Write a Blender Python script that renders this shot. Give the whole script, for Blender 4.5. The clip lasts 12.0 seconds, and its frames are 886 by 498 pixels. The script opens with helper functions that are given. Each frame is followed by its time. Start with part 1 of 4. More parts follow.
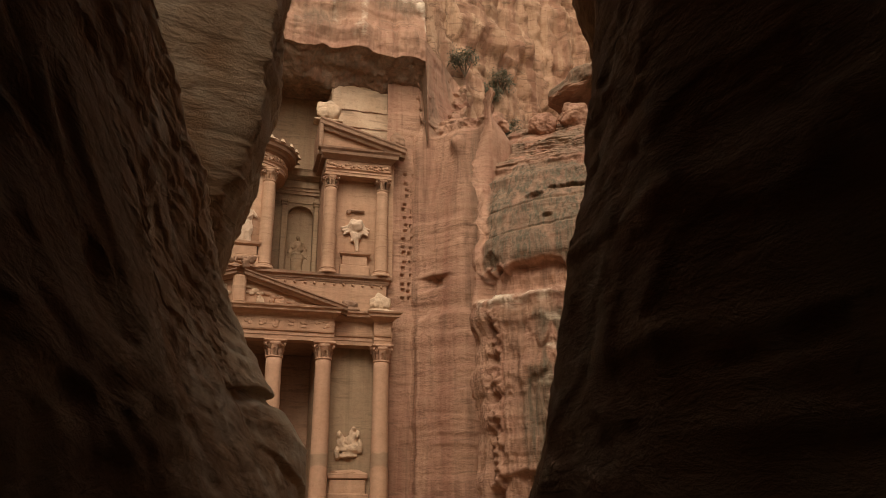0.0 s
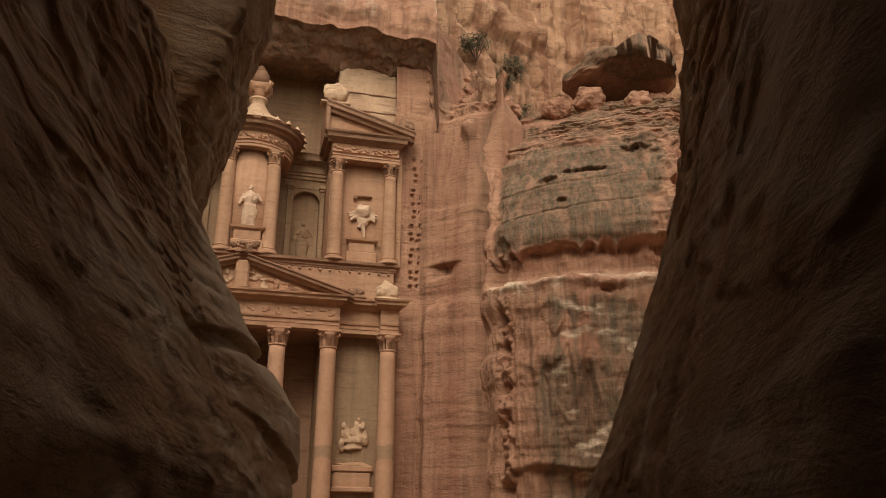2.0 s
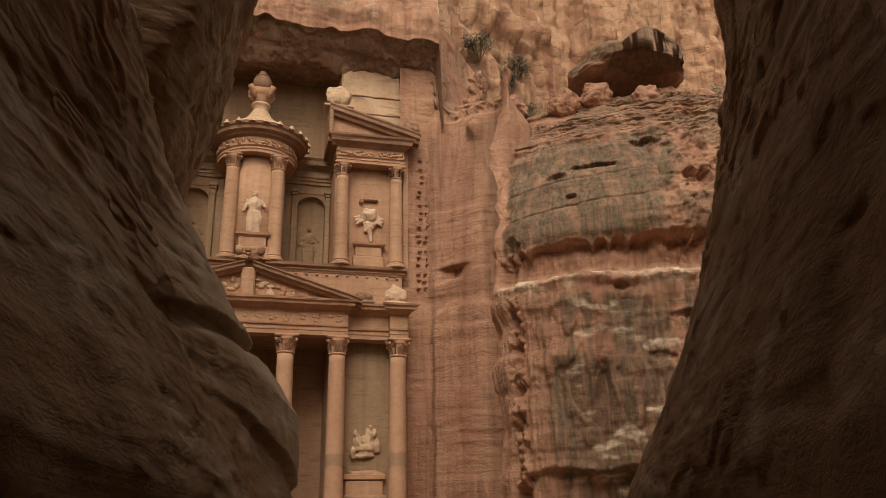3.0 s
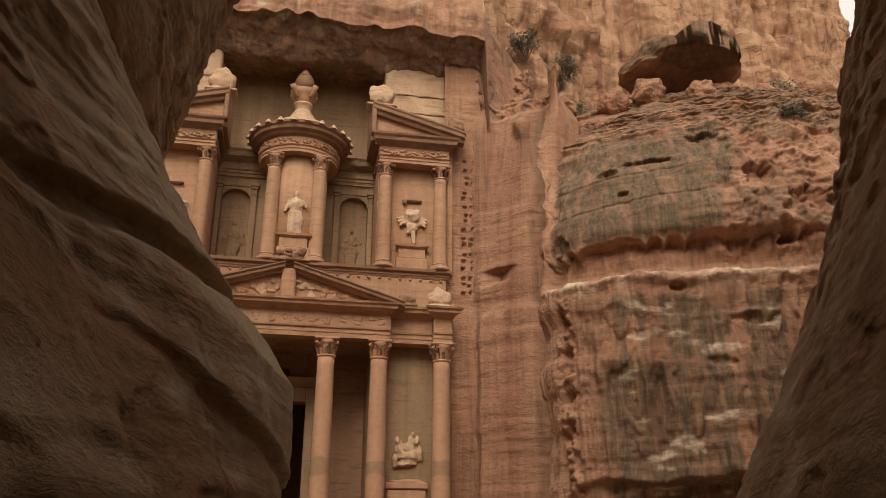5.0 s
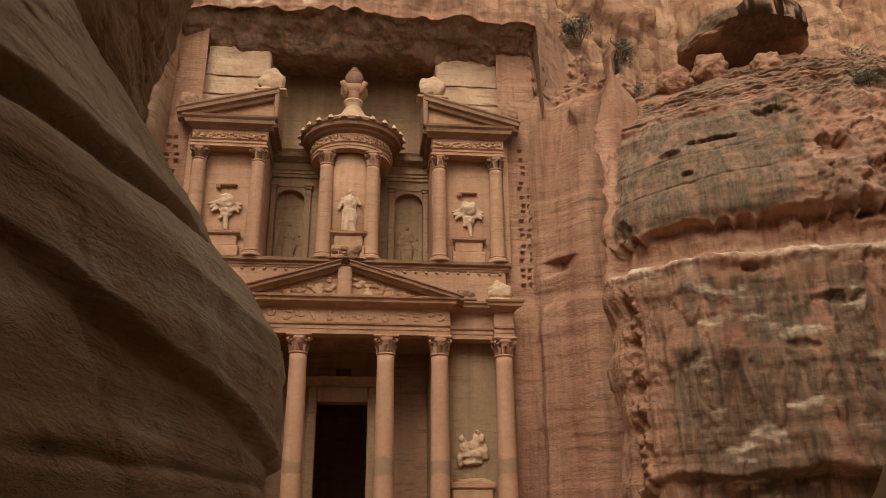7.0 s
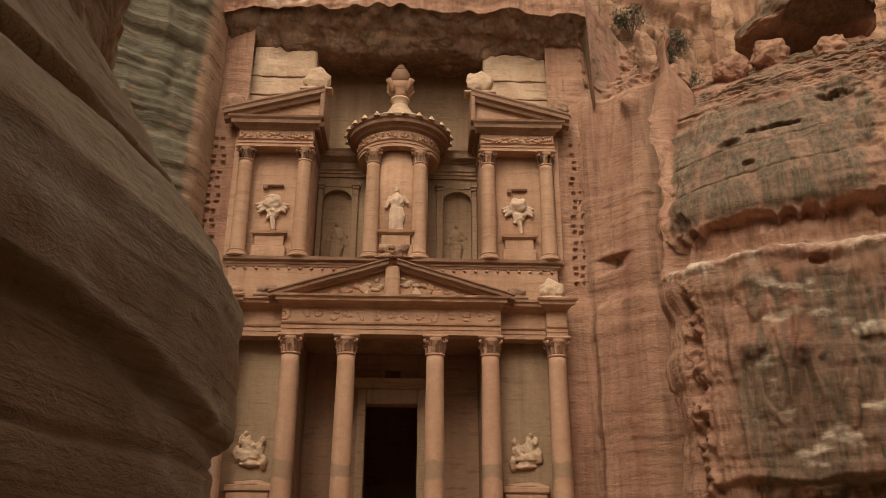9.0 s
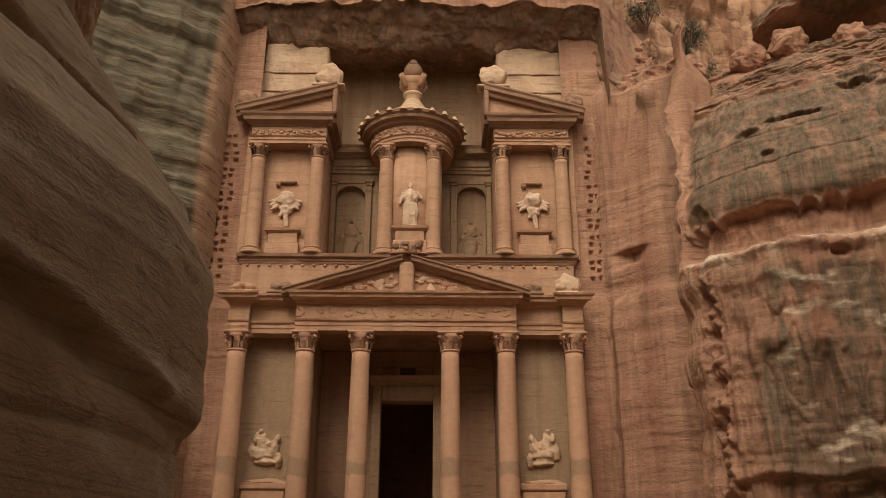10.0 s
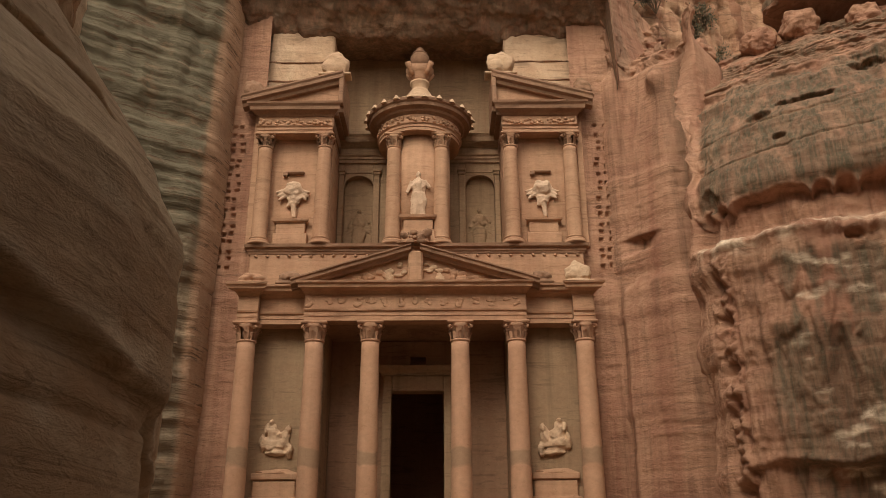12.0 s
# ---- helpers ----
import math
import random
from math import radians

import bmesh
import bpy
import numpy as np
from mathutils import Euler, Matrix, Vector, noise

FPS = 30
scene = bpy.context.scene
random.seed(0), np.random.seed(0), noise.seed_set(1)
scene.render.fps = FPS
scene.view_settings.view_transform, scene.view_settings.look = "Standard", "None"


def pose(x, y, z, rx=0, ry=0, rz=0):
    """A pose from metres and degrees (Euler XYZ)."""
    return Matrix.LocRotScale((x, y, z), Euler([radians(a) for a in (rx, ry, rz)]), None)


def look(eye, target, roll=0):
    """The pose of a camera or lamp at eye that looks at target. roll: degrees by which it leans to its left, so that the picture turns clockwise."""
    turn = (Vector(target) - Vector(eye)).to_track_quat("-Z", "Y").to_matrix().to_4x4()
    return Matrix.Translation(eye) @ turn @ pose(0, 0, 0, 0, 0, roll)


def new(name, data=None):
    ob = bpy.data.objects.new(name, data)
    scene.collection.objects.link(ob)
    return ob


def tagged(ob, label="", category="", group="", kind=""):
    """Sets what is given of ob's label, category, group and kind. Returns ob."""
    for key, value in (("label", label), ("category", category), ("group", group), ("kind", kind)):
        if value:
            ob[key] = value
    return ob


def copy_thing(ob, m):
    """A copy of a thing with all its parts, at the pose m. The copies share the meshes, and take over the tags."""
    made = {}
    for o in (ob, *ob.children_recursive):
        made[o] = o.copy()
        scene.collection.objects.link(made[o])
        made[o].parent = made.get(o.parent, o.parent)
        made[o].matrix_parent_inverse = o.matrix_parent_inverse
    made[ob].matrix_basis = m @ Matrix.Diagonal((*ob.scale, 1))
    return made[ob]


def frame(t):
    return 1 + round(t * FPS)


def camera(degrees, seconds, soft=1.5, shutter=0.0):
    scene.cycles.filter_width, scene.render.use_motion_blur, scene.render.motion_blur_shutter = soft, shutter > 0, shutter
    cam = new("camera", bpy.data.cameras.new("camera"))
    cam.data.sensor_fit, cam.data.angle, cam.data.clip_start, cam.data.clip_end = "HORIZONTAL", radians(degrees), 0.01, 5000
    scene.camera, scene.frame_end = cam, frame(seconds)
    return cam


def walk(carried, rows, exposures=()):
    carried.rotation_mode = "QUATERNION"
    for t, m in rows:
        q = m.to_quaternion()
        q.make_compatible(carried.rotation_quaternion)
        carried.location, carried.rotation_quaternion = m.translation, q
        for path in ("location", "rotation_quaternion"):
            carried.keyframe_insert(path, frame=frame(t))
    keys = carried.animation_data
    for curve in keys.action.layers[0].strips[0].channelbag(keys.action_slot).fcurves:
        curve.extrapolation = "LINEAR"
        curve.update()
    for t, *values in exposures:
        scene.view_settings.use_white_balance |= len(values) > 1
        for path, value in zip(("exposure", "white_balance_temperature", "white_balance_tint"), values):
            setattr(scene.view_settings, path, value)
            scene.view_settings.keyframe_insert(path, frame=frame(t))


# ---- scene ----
cam = camera(57.0, 12.0, soft=0.8)
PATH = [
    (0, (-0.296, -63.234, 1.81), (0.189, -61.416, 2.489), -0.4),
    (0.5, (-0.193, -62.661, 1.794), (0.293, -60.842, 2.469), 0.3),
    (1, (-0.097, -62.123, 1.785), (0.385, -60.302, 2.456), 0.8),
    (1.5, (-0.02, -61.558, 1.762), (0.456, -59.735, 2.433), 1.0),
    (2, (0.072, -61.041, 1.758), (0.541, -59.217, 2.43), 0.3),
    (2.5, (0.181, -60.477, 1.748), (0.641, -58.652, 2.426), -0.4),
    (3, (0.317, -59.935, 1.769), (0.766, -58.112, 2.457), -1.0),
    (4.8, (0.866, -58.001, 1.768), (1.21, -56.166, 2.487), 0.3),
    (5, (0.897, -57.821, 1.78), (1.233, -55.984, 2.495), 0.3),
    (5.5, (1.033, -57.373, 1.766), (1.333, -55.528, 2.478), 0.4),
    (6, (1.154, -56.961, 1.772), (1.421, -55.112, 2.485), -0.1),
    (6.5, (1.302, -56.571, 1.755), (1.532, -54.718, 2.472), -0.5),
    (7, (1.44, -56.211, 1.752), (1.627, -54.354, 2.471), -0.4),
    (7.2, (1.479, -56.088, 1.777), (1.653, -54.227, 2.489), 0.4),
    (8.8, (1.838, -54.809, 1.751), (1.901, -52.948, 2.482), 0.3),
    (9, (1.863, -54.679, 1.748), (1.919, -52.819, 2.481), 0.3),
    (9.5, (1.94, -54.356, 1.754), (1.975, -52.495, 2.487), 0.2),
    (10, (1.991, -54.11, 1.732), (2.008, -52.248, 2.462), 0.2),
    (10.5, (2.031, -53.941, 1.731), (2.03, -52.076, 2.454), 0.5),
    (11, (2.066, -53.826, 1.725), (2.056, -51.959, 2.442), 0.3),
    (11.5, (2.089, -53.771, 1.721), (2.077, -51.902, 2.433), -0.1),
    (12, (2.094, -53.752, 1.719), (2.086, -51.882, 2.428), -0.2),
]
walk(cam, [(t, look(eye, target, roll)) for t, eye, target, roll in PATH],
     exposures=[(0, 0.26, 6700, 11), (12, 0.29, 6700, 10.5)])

# ---- world, sun ----
world = bpy.data.worlds.new("world")
world.use_nodes = True
scene.world = world
wn = world.node_tree.nodes
sky = wn.new("ShaderNodeTexSky")
sky.sky_type = "NISHITA"
sky.sun_disc = False
sky.sun_elevation = radians(42)
sky.sun_rotation = radians(200)
sky.air_density, sky.dust_density = 1.0, 9.0
wn["Background"].inputs["Strength"].default_value = 0.15
haze = wn.new("ShaderNodeMix")
haze.data_type = "RGBA"
haze.inputs["Factor"].default_value = 0.7
haze.inputs[7].default_value = (7.2, 6.6, 5.7, 1)
world.node_tree.links.new(sky.outputs[0], haze.inputs[6])
world.node_tree.links.new(haze.outputs[2], wn["Background"].inputs["Color"])
sun_data = bpy.data.lights.new("sun", "SUN")
sun_data.energy, sun_data.angle, sun_data.color = 1.0, radians(24), (1.0, 0.93, 0.82)
sun = new("sun", sun_data)
sun.matrix_world = look((-22, -62, 60), (0, 0, 0))


# ---- materials ----
def stone(name, light, dark, tint, scale=0.25, strata=2.2, streak=0.35, bump=0.35, fine=9.0, rough=0.92, band=None, varnish=None, pale=None, strata_amt=0.45, lam=0.0, lines=0.0, line_scale=7.0, pits=0.0, grain=1.0, drips=True):
    m = bpy.data.materials.new(name)
    m.use_nodes = True
    nt = m.node_tree
    N, L = nt.nodes, nt.links
    bsdf = N["Principled BSDF"]
    bsdf.inputs["Roughness"].default_value = rough
    bsdf.inputs["Specular IOR Level"].default_value = 0.2
    geo = N.new("ShaderNodeNewGeometry")

    def noise_tex(sx, sy, sz, detail=6, distort=0.0, rgh=0.6):
        mp = N.new("ShaderNodeMapping")
        mp.inputs["Scale"].default_value = (sx, sy, sz)
        L.new(geo.outputs["Position"], mp.inputs["Vector"])
        n = N.new("ShaderNodeTexNoise")
        n.inputs["Scale"].default_value = 1.0
        n.inputs["Detail"].default_value = detail
        n.inputs["Roughness"].default_value = rgh
        n.inputs["Distortion"].default_value = distort
        L.new(mp.outputs[0], n.inputs["Vector"])
        return n.outputs["Fac"]

    def ramp(fac, a, b):
        r = N.new("ShaderNodeMapRange")
        r.inputs["From Min"].default_value, r.inputs["From Max"].default_value = a, b
        L.new(fac, r.inputs["Value"])
        return r.outputs["Result"]

    def scaled(fac, k):
        r = N.new("ShaderNodeMath")
        r.operation = "MULTIPLY"
        r.inputs[1].default_value = k
        L.new(fac, r.inputs[0])
        return r.outputs[0]

    def mul(a, b):
        r = N.new("ShaderNodeMath")
        r.operation = "MULTIPLY"
        L.new(a, r.inputs[0]), L.new(b, r.inputs[1])
        return r.outputs[0]

    def mix(fac, a, b):
        x = N.new("ShaderNodeMix")
        x.data_type = "RGBA"
        L.new(fac, x.inputs["Factor"])
        for v, s in ((a, x.inputs[6]), (b, x.inputs[7])):
            if isinstance(v, tuple):
                s.default_value = (*v, 1)
            else:
                L.new(v, s)
        return x.outputs[2]

    big = ramp(noise_tex(scale, scale, scale * 0.7, 5, 0.6), 0.35, 0.68)
    col = mix(big, light, dark)
    lay = ramp(noise_tex(0.10, 0.10, strata, 7, 0.5), 0.42, 0.66)
    col = mix(scaled(lay, strata_amt), col, tint)
    if streak:
        st = ramp(noise_tex(1.3, 1.3, 0.07, 5, 0.2), 0.5, 0.72)
        col = mix(scaled(st, streak), col, tuple(c * 0.38 for c in dark))
        wide = ramp(noise_tex(0.42, 0.42, 0.02, 4, 0.3), 0.47, 0.60)
        col = mix(scaled(wide, min(0.8, streak)), col, (dark[0] * 0.86, dark[1] * 0.74, dark[2] * 0.76))
        st2 = ramp(noise_tex(0.9, 0.9, 0.05, 4, 0.2), 0.56, 0.75)
        col = mix(scaled(st2, streak * 0.8), col, tuple(min(0.7, c * 1.35) for c in light))
    if varnish:
        at = N.new("ShaderNodeAttribute")
        at.attribute_name = "varnish"
        vs = ramp(noise_tex(1.1, 1.1, 0.09, 6, 0.3), 0.25, 0.47)
        vl = ramp(noise_tex(0.2, 0.2, 1.6, 5, 0.4), 0.12, 0.42)
        f = mul(at.outputs["Fac"], mul(vs, vl) if drips else ramp(noise_tex(0.5, 0.5, 1.1, 6, 0.4), 0.18, 0.42))
        if drips:
            drip = N.new("ShaderNodeMapRange")
            drip.inputs["From Min"].default_value, drip.inputs["From Max"].default_value = 0.40, 0.58
            drip.inputs["To Min"].default_value, drip.inputs["To Max"].default_value = 1.0, 0.55
            L.new(noise_tex(3.4, 3.4, 0.16, 6, 0.3, 0.7), drip.inputs["Value"])
            f = mul(f, drip.outputs["Result"])
        col = mix(f, col, varnish)
    if pale:
        at2 = N.new("ShaderNodeAttribute")
        at2.attribute_name = "pale"
        ps = ramp(noise_tex(0.6, 0.6, 0.9, 5, 0.6), 0.40, 0.62)
        col = mix(mul(at2.outputs["Fac"], ps), col, pale)
    if lines:
        thin = ramp(noise_tex(0.3, 0.3, line_scale, 6, 0.9, 0.65), 0.545, 0.60)
        gaps = ramp(noise_tex(0.5, 0.5, 0.7, 3, 0.4), 0.40, 0.56)
        col = mix(scaled(mul(thin, gaps), lines), col, tuple(c * 0.42 for c in dark))
    if pits:
        pit = ramp(noise_tex(2.6 * grain, 2.6 * grain, 4.2 * grain, 5, 0.6, 0.7), 0.60, 0.67)
        col = mix(scaled(pit, pits), col, tuple(c * 0.35 for c in dark))
    if band:
        z0, z1, bc = band
        sep = N.new("ShaderNodeSeparateXYZ")
        L.new(geo.outputs["Position"], sep.inputs[0])
        wob = N.new("ShaderNodeMath")
        wob.operation = "ADD"
        L.new(sep.outputs["Z"], wob.inputs[0])
        L.new(scaled(noise_tex(0.35, 0.35, 0.35, 3), 1.6), wob.inputs[1])
        f = mul(ramp(wob.outputs[0], z0 + 0.75, z0 + 0.9), ramp(wob.outputs[0], z1 + 0.9, z1 + 0.75))
        col = mix(scaled(f, 0.75), col, bc)
    sp = ramp(noise_tex(fine * 0.35, fine * 0.35, fine * 0.5, 6, 0.3, 0.75), 0.25, 0.8)
    dk = N.new("ShaderNodeMix")
    dk.data_type, dk.blend_type = "RGBA", "MULTIPLY"
    dk.inputs["Factor"].default_value = 0.55
    L.new(col, dk.inputs[6])
    g = N.new("ShaderNodeCombineColor")
    lift = N.new("ShaderNodeMapRange")
    lift.inputs["To Min"].default_value, lift.inputs["To Max"].default_value = 1.15, 0.62
    L.new(sp, lift.inputs["Value"])
    for i in range(3):
        L.new(lift.outputs["Result"], g.inputs[i])
    L.new(g.outputs[0], dk.inputs[7])
    L.new(dk.outputs[2], bsdf.inputs["Base Color"])
    b1 = N.new("ShaderNodeBump")
    b1.inputs["Strength"].default_value, b1.inputs["Distance"].default_value = bump, 0.2
    L.new(noise_tex(fine * 0.25, fine * 0.25, fine * 0.6, 8, 0.4, 0.7), b1.inputs["Height"])
    b2 = N.new("ShaderNodeBump")
    b2.inputs["Strength"].default_value, b2.inputs["Distance"].default_value = bump * 0.8, 0.02
    L.new(noise_tex(fine * 2, fine * 2, fine * 3, 5), b2.inputs["Height"])
    L.new(b1.outputs[0], b2.inputs["Normal"])
    last = b2
    if lam:
        last = N.new("ShaderNodeBump")
        last.inputs["Strength"].default_value, last.inputs["Distance"].default_value = lam, 0.15
        L.new(noise_tex(0.25, 0.25, 5.0, 6, 0.6, 0.65), last.inputs["Height"])
        L.new(b2.outputs[0], last.inputs["Normal"])
    L.new(last.outputs[0], bsdf.inputs["Normal"])
    return m


ROSE = stone("carved_sandstone", (0.54, 0.335, 0.21), (0.43, 0.25, 0.15), (0.40, 0.225, 0.135), 0.3, 1.6, 0.28, 0.25, 7, strata_amt=0.55, lines=0.35, line_scale=3.5, pits=0.25)
ROSE_COL = stone("column_sandstone", (0.55, 0.335, 0.215), (0.46, 0.265, 0.16), (0.49, 0.27, 0.165), 0.4, 1.2, 0.16, 0.16, 7, band=(7.2, 8.2, (0.31, 0.205, 0.13)), strata_amt=0.35, pits=0.2)
ROSE_PALE = stone("pale_sandstone", (0.63, 0.46, 0.31), (0.50, 0.335, 0.21), (0.55, 0.36, 0.23), 0.35, 1.2, 0.16, 0.3, 7, lines=0.5, line_scale=2.2, pits=0.35)
# Darker rose stone: worn mouldings, and the portico's shade put into its colour.
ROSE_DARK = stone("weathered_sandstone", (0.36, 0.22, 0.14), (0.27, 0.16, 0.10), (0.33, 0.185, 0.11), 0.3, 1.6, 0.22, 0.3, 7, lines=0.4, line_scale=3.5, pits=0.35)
# Olive, darker copy of the rose stone; recess shade is partly in its colour.
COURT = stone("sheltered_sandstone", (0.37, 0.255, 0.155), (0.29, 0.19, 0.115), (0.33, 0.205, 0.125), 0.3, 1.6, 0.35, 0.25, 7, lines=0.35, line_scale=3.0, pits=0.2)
STATUE = stone("worn_relief_stone", (0.68, 0.50, 0.355), (0.54, 0.37, 0.25), (0.6, 0.42, 0.29), 0.9, 1.0, 0.0, 0.4, 9, pits=0.5)
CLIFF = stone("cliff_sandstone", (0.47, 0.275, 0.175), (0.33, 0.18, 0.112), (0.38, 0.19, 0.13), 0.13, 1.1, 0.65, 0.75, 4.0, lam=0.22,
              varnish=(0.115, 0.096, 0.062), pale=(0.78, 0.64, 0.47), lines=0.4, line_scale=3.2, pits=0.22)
CLIFF_BEDDED = stone("bedded_cliff_sandstone", (0.44, 0.28, 0.175), (0.33, 0.20, 0.12), (0.36, 0.21, 0.135), 0.13, 1.6, 0.12, 0.6, 4.0, lam=0.9,
                     varnish=(0.165, 0.14, 0.092), pale=(0.50, 0.40, 0.29), lines=0.9, line_scale=4.0, pits=0.15, drips=False)
CLIFF_FAR = stone("far_cliff_sandstone", (0.51, 0.325, 0.20), (0.30, 0.17, 0.10), (0.43, 0.24, 0.15), 0.11, 0.9, 0.75, 1.0, 2.5, lam=0.6, lines=0.6, line_scale=1.4, pits=0.3)
SIQ = stone("gorge_wall_sandstone", (0.41, 0.24, 0.127), (0.24, 0.13, 0.065), (0.23, 0.125, 0.065), 1.1, 2.2, 0.0, 0.5, 20,
            varnish=(0.53, 0.395, 0.26), pale=(0.55, 0.43, 0.30), lam=0.12, lines=0.35, line_scale=26.0, pits=0.35, grain=4.0, drips=False)
SAND = stone("sandy_ground", (0.34, 0.24, 0.16), (0.27, 0.185, 0.12), (0.30, 0.21, 0.14), 0.3, 0.5, 0.0, 0.3, 9)


def leaf_material(name, a, b):
    m = bpy.data.materials.new(name)
    m.use_nodes = True
    N, L = m.node_tree.nodes, m.node_tree.links
    geo = N.new("ShaderNodeNewGeometry")
    cr = N.new("ShaderNodeMix")
    cr.data_type = "RGBA"
    cr.inputs[6].default_value, cr.inputs[7].default_value = (*a, 1), (*b, 1)
    L.new(geo.outputs["Random Per Island"], cr.inputs["Factor"])
    L.new(cr.outputs[2], N["Principled BSDF"].inputs["Base Color"])
    N["Principled BSDF"].inputs["Roughness"].default_value = 0.7
    return m


LEAF = leaf_material("dusty_leaves", (0.05, 0.055, 0.025), (0.12, 0.11, 0.055))
BARK = stone("bark", (0.16, 0.11, 0.07), (0.10, 0.07, 0.045), (0.12, 0.08, 0.05), 2, 3, 0, 0.5, 12)


# ---- helpers ----
def vnoise(p, seed=0):
    """Smooth lattice noise in -1..1 for an array of points (..., 3)."""
    i = np.floor(p).astype(np.int64)
    f = p - i
    f = f * f * (3 - 2 * f)

    def h(a, b, c):
        n = (a * 374761393 + b * 668265263 + c * 2147483647 + seed * 974711) & 0x7FFFFFFF
        n = ((n ^ (n >> 13)) * 1274126177) & 0x7FFFFFFF
        n = ((n ^ (n >> 16)) * 668265263) & 0x7FFFFFFF
        return ((n ^ (n >> 15)) & 0xFFFF) / 32767.5 - 1.0

    x, y, z = i[..., 0], i[..., 1], i[..., 2]
    u, v, w = f[..., 0], f[..., 1], f[..., 2]
    out = 0
    for dx in (0, 1):
        for dy in (0, 1):
            for dz in (0, 1):
                k = (u if dx else 1 - u) * (v if dy else 1 - v) * (w if dz else 1 - w)
                out = out + k * h(x + dx, y + dy, z + dz)
    return out


def fbm(p, octaves=5, seed=0, gain=0.5, ridge=False):
    out, amp, tot = 0, 1.0, 0.0
    for o in range(octaves):
        n = vnoise(p * 2.0 ** o + 17.3 * o, seed + o)
        out = out + amp * ((1 - 2 * np.abs(n)) if ridge else n)
        tot += amp
        amp *= gain
    return out / tot


def smooth01(x, a, b):
    t = np.clip((x - a) / (b - a), 0, 1)
    return t * t * (3 - 2 * t)


def grid_mesh(name, P, mat, attrs=(), flip=False, shade=True):
    """One sheet from an array of points (n, m, 3)."""
    n, m = P.shape[:2]
    idx = np.arange(n * m).reshape(n, m)
    q = np.stack([idx[:-1, :-1], idx[1:, :-1], idx[1:, 1:], idx[:-1, 1:]], -1).reshape(-1, 4)
    if flip:
        q = q[:, ::-1]
    me = bpy.data.meshes.new(name)
    me.vertices.add(n * m)
    me.vertices.foreach_set("co", P.reshape(-1).astype(np.float32))
    me.loops.add(q.size)
    me.loops.foreach_set("vertex_index", q.reshape(-1).astype(np.int32))
    me.polygons.add(len(q))
    me.polygons.foreach_set("loop_start", np.arange(0, q.size, 4, dtype=np.int32))
    me.polygons.foreach_set("use_smooth", np.full(len(q), shade))
    me.update(calc_edges=True)
    for nm, values in attrs:
        a = me.attributes.new(nm, "FLOAT", "POINT")
        a.data.foreach_set("value", values.reshape(-1).astype(np.float32))
    me.materials.append(mat)
    return new(name, me)


def thing(name, label, category, at=(0, 0, 0), group="", kind=""):
    ob = new(name)
    ob.location = at
    ob.empty_display_size = 0.3
    return tagged(ob, label, category, group, kind)


def part(name, bm, mat, parent=None, label="", smooth=False):
    me = bpy.data.meshes.new(name)
    bmesh.ops.recalc_face_normals(bm, faces=bm.faces)
    for f in bm.faces:
        f.smooth = smooth
    bm.to_mesh(me)
    bm.free()
    me.materials.append(mat)
    ob = new(name, me)
    if parent:
        ob.parent = parent
    if label:
        ob["label"] = label
    return ob


def box(x0, x1, y0, y1, z0, z1, bevel=0.04, bm=None):
    own = bmesh.new()
    bmesh.ops.create_cube(own, size=1, matrix=Matrix.Translation(((x0 + x1) / 2, (y0 + y1) / 2, (z0 + z1) / 2)) @ Matrix.Diagonal((abs(x1 - x0), abs(y1 - y0), abs(z1 - z0), 1)))
    if bevel:
        bmesh.ops.bevel(own, geom=own.edges[:], offset=min(bevel, 0.4 * min(abs(x1 - x0), abs(y1 - y0), abs(z1 - z0))), segments=1, affect="EDGES")
    if bm is None:
        return own
    me = bpy.data.meshes.new("tmp")
    own.to_mesh(me)
    own.free()
    bm.from_mesh(me)
    bpy.data.meshes.remove(me)
    return bm


def lathe(profile, seg=32, a0=0.0, a1=2 * math.pi, cx=0.0, cy=0.0, bm=None):
    bm = bm or bmesh.new()
    full = abs(a1 - a0 - 2 * math.pi) < 1e-6
    n = seg if full else seg + 1
    rings = []
    for r, z in profile:
        rings.append([bm.verts.new((cx + r * math.cos(a0 + (a1 - a0) * i / seg), cy + r * math.sin(a0 + (a1 - a0) * i / seg), z)) for i in range(n)])
    for a, b in zip(rings, rings[1:]):
        for i in range(seg):
            j = (i + 1) % n
            bm.faces.new((a[i], a[j], b[j], b[i]))
    if full:
        if profile[0][0] > 1e-4:
            bm.faces.new(rings[0][::-1])
        if profile[-1][0] > 1e-4:
            bm.faces.new(rings[-1])
    return bm


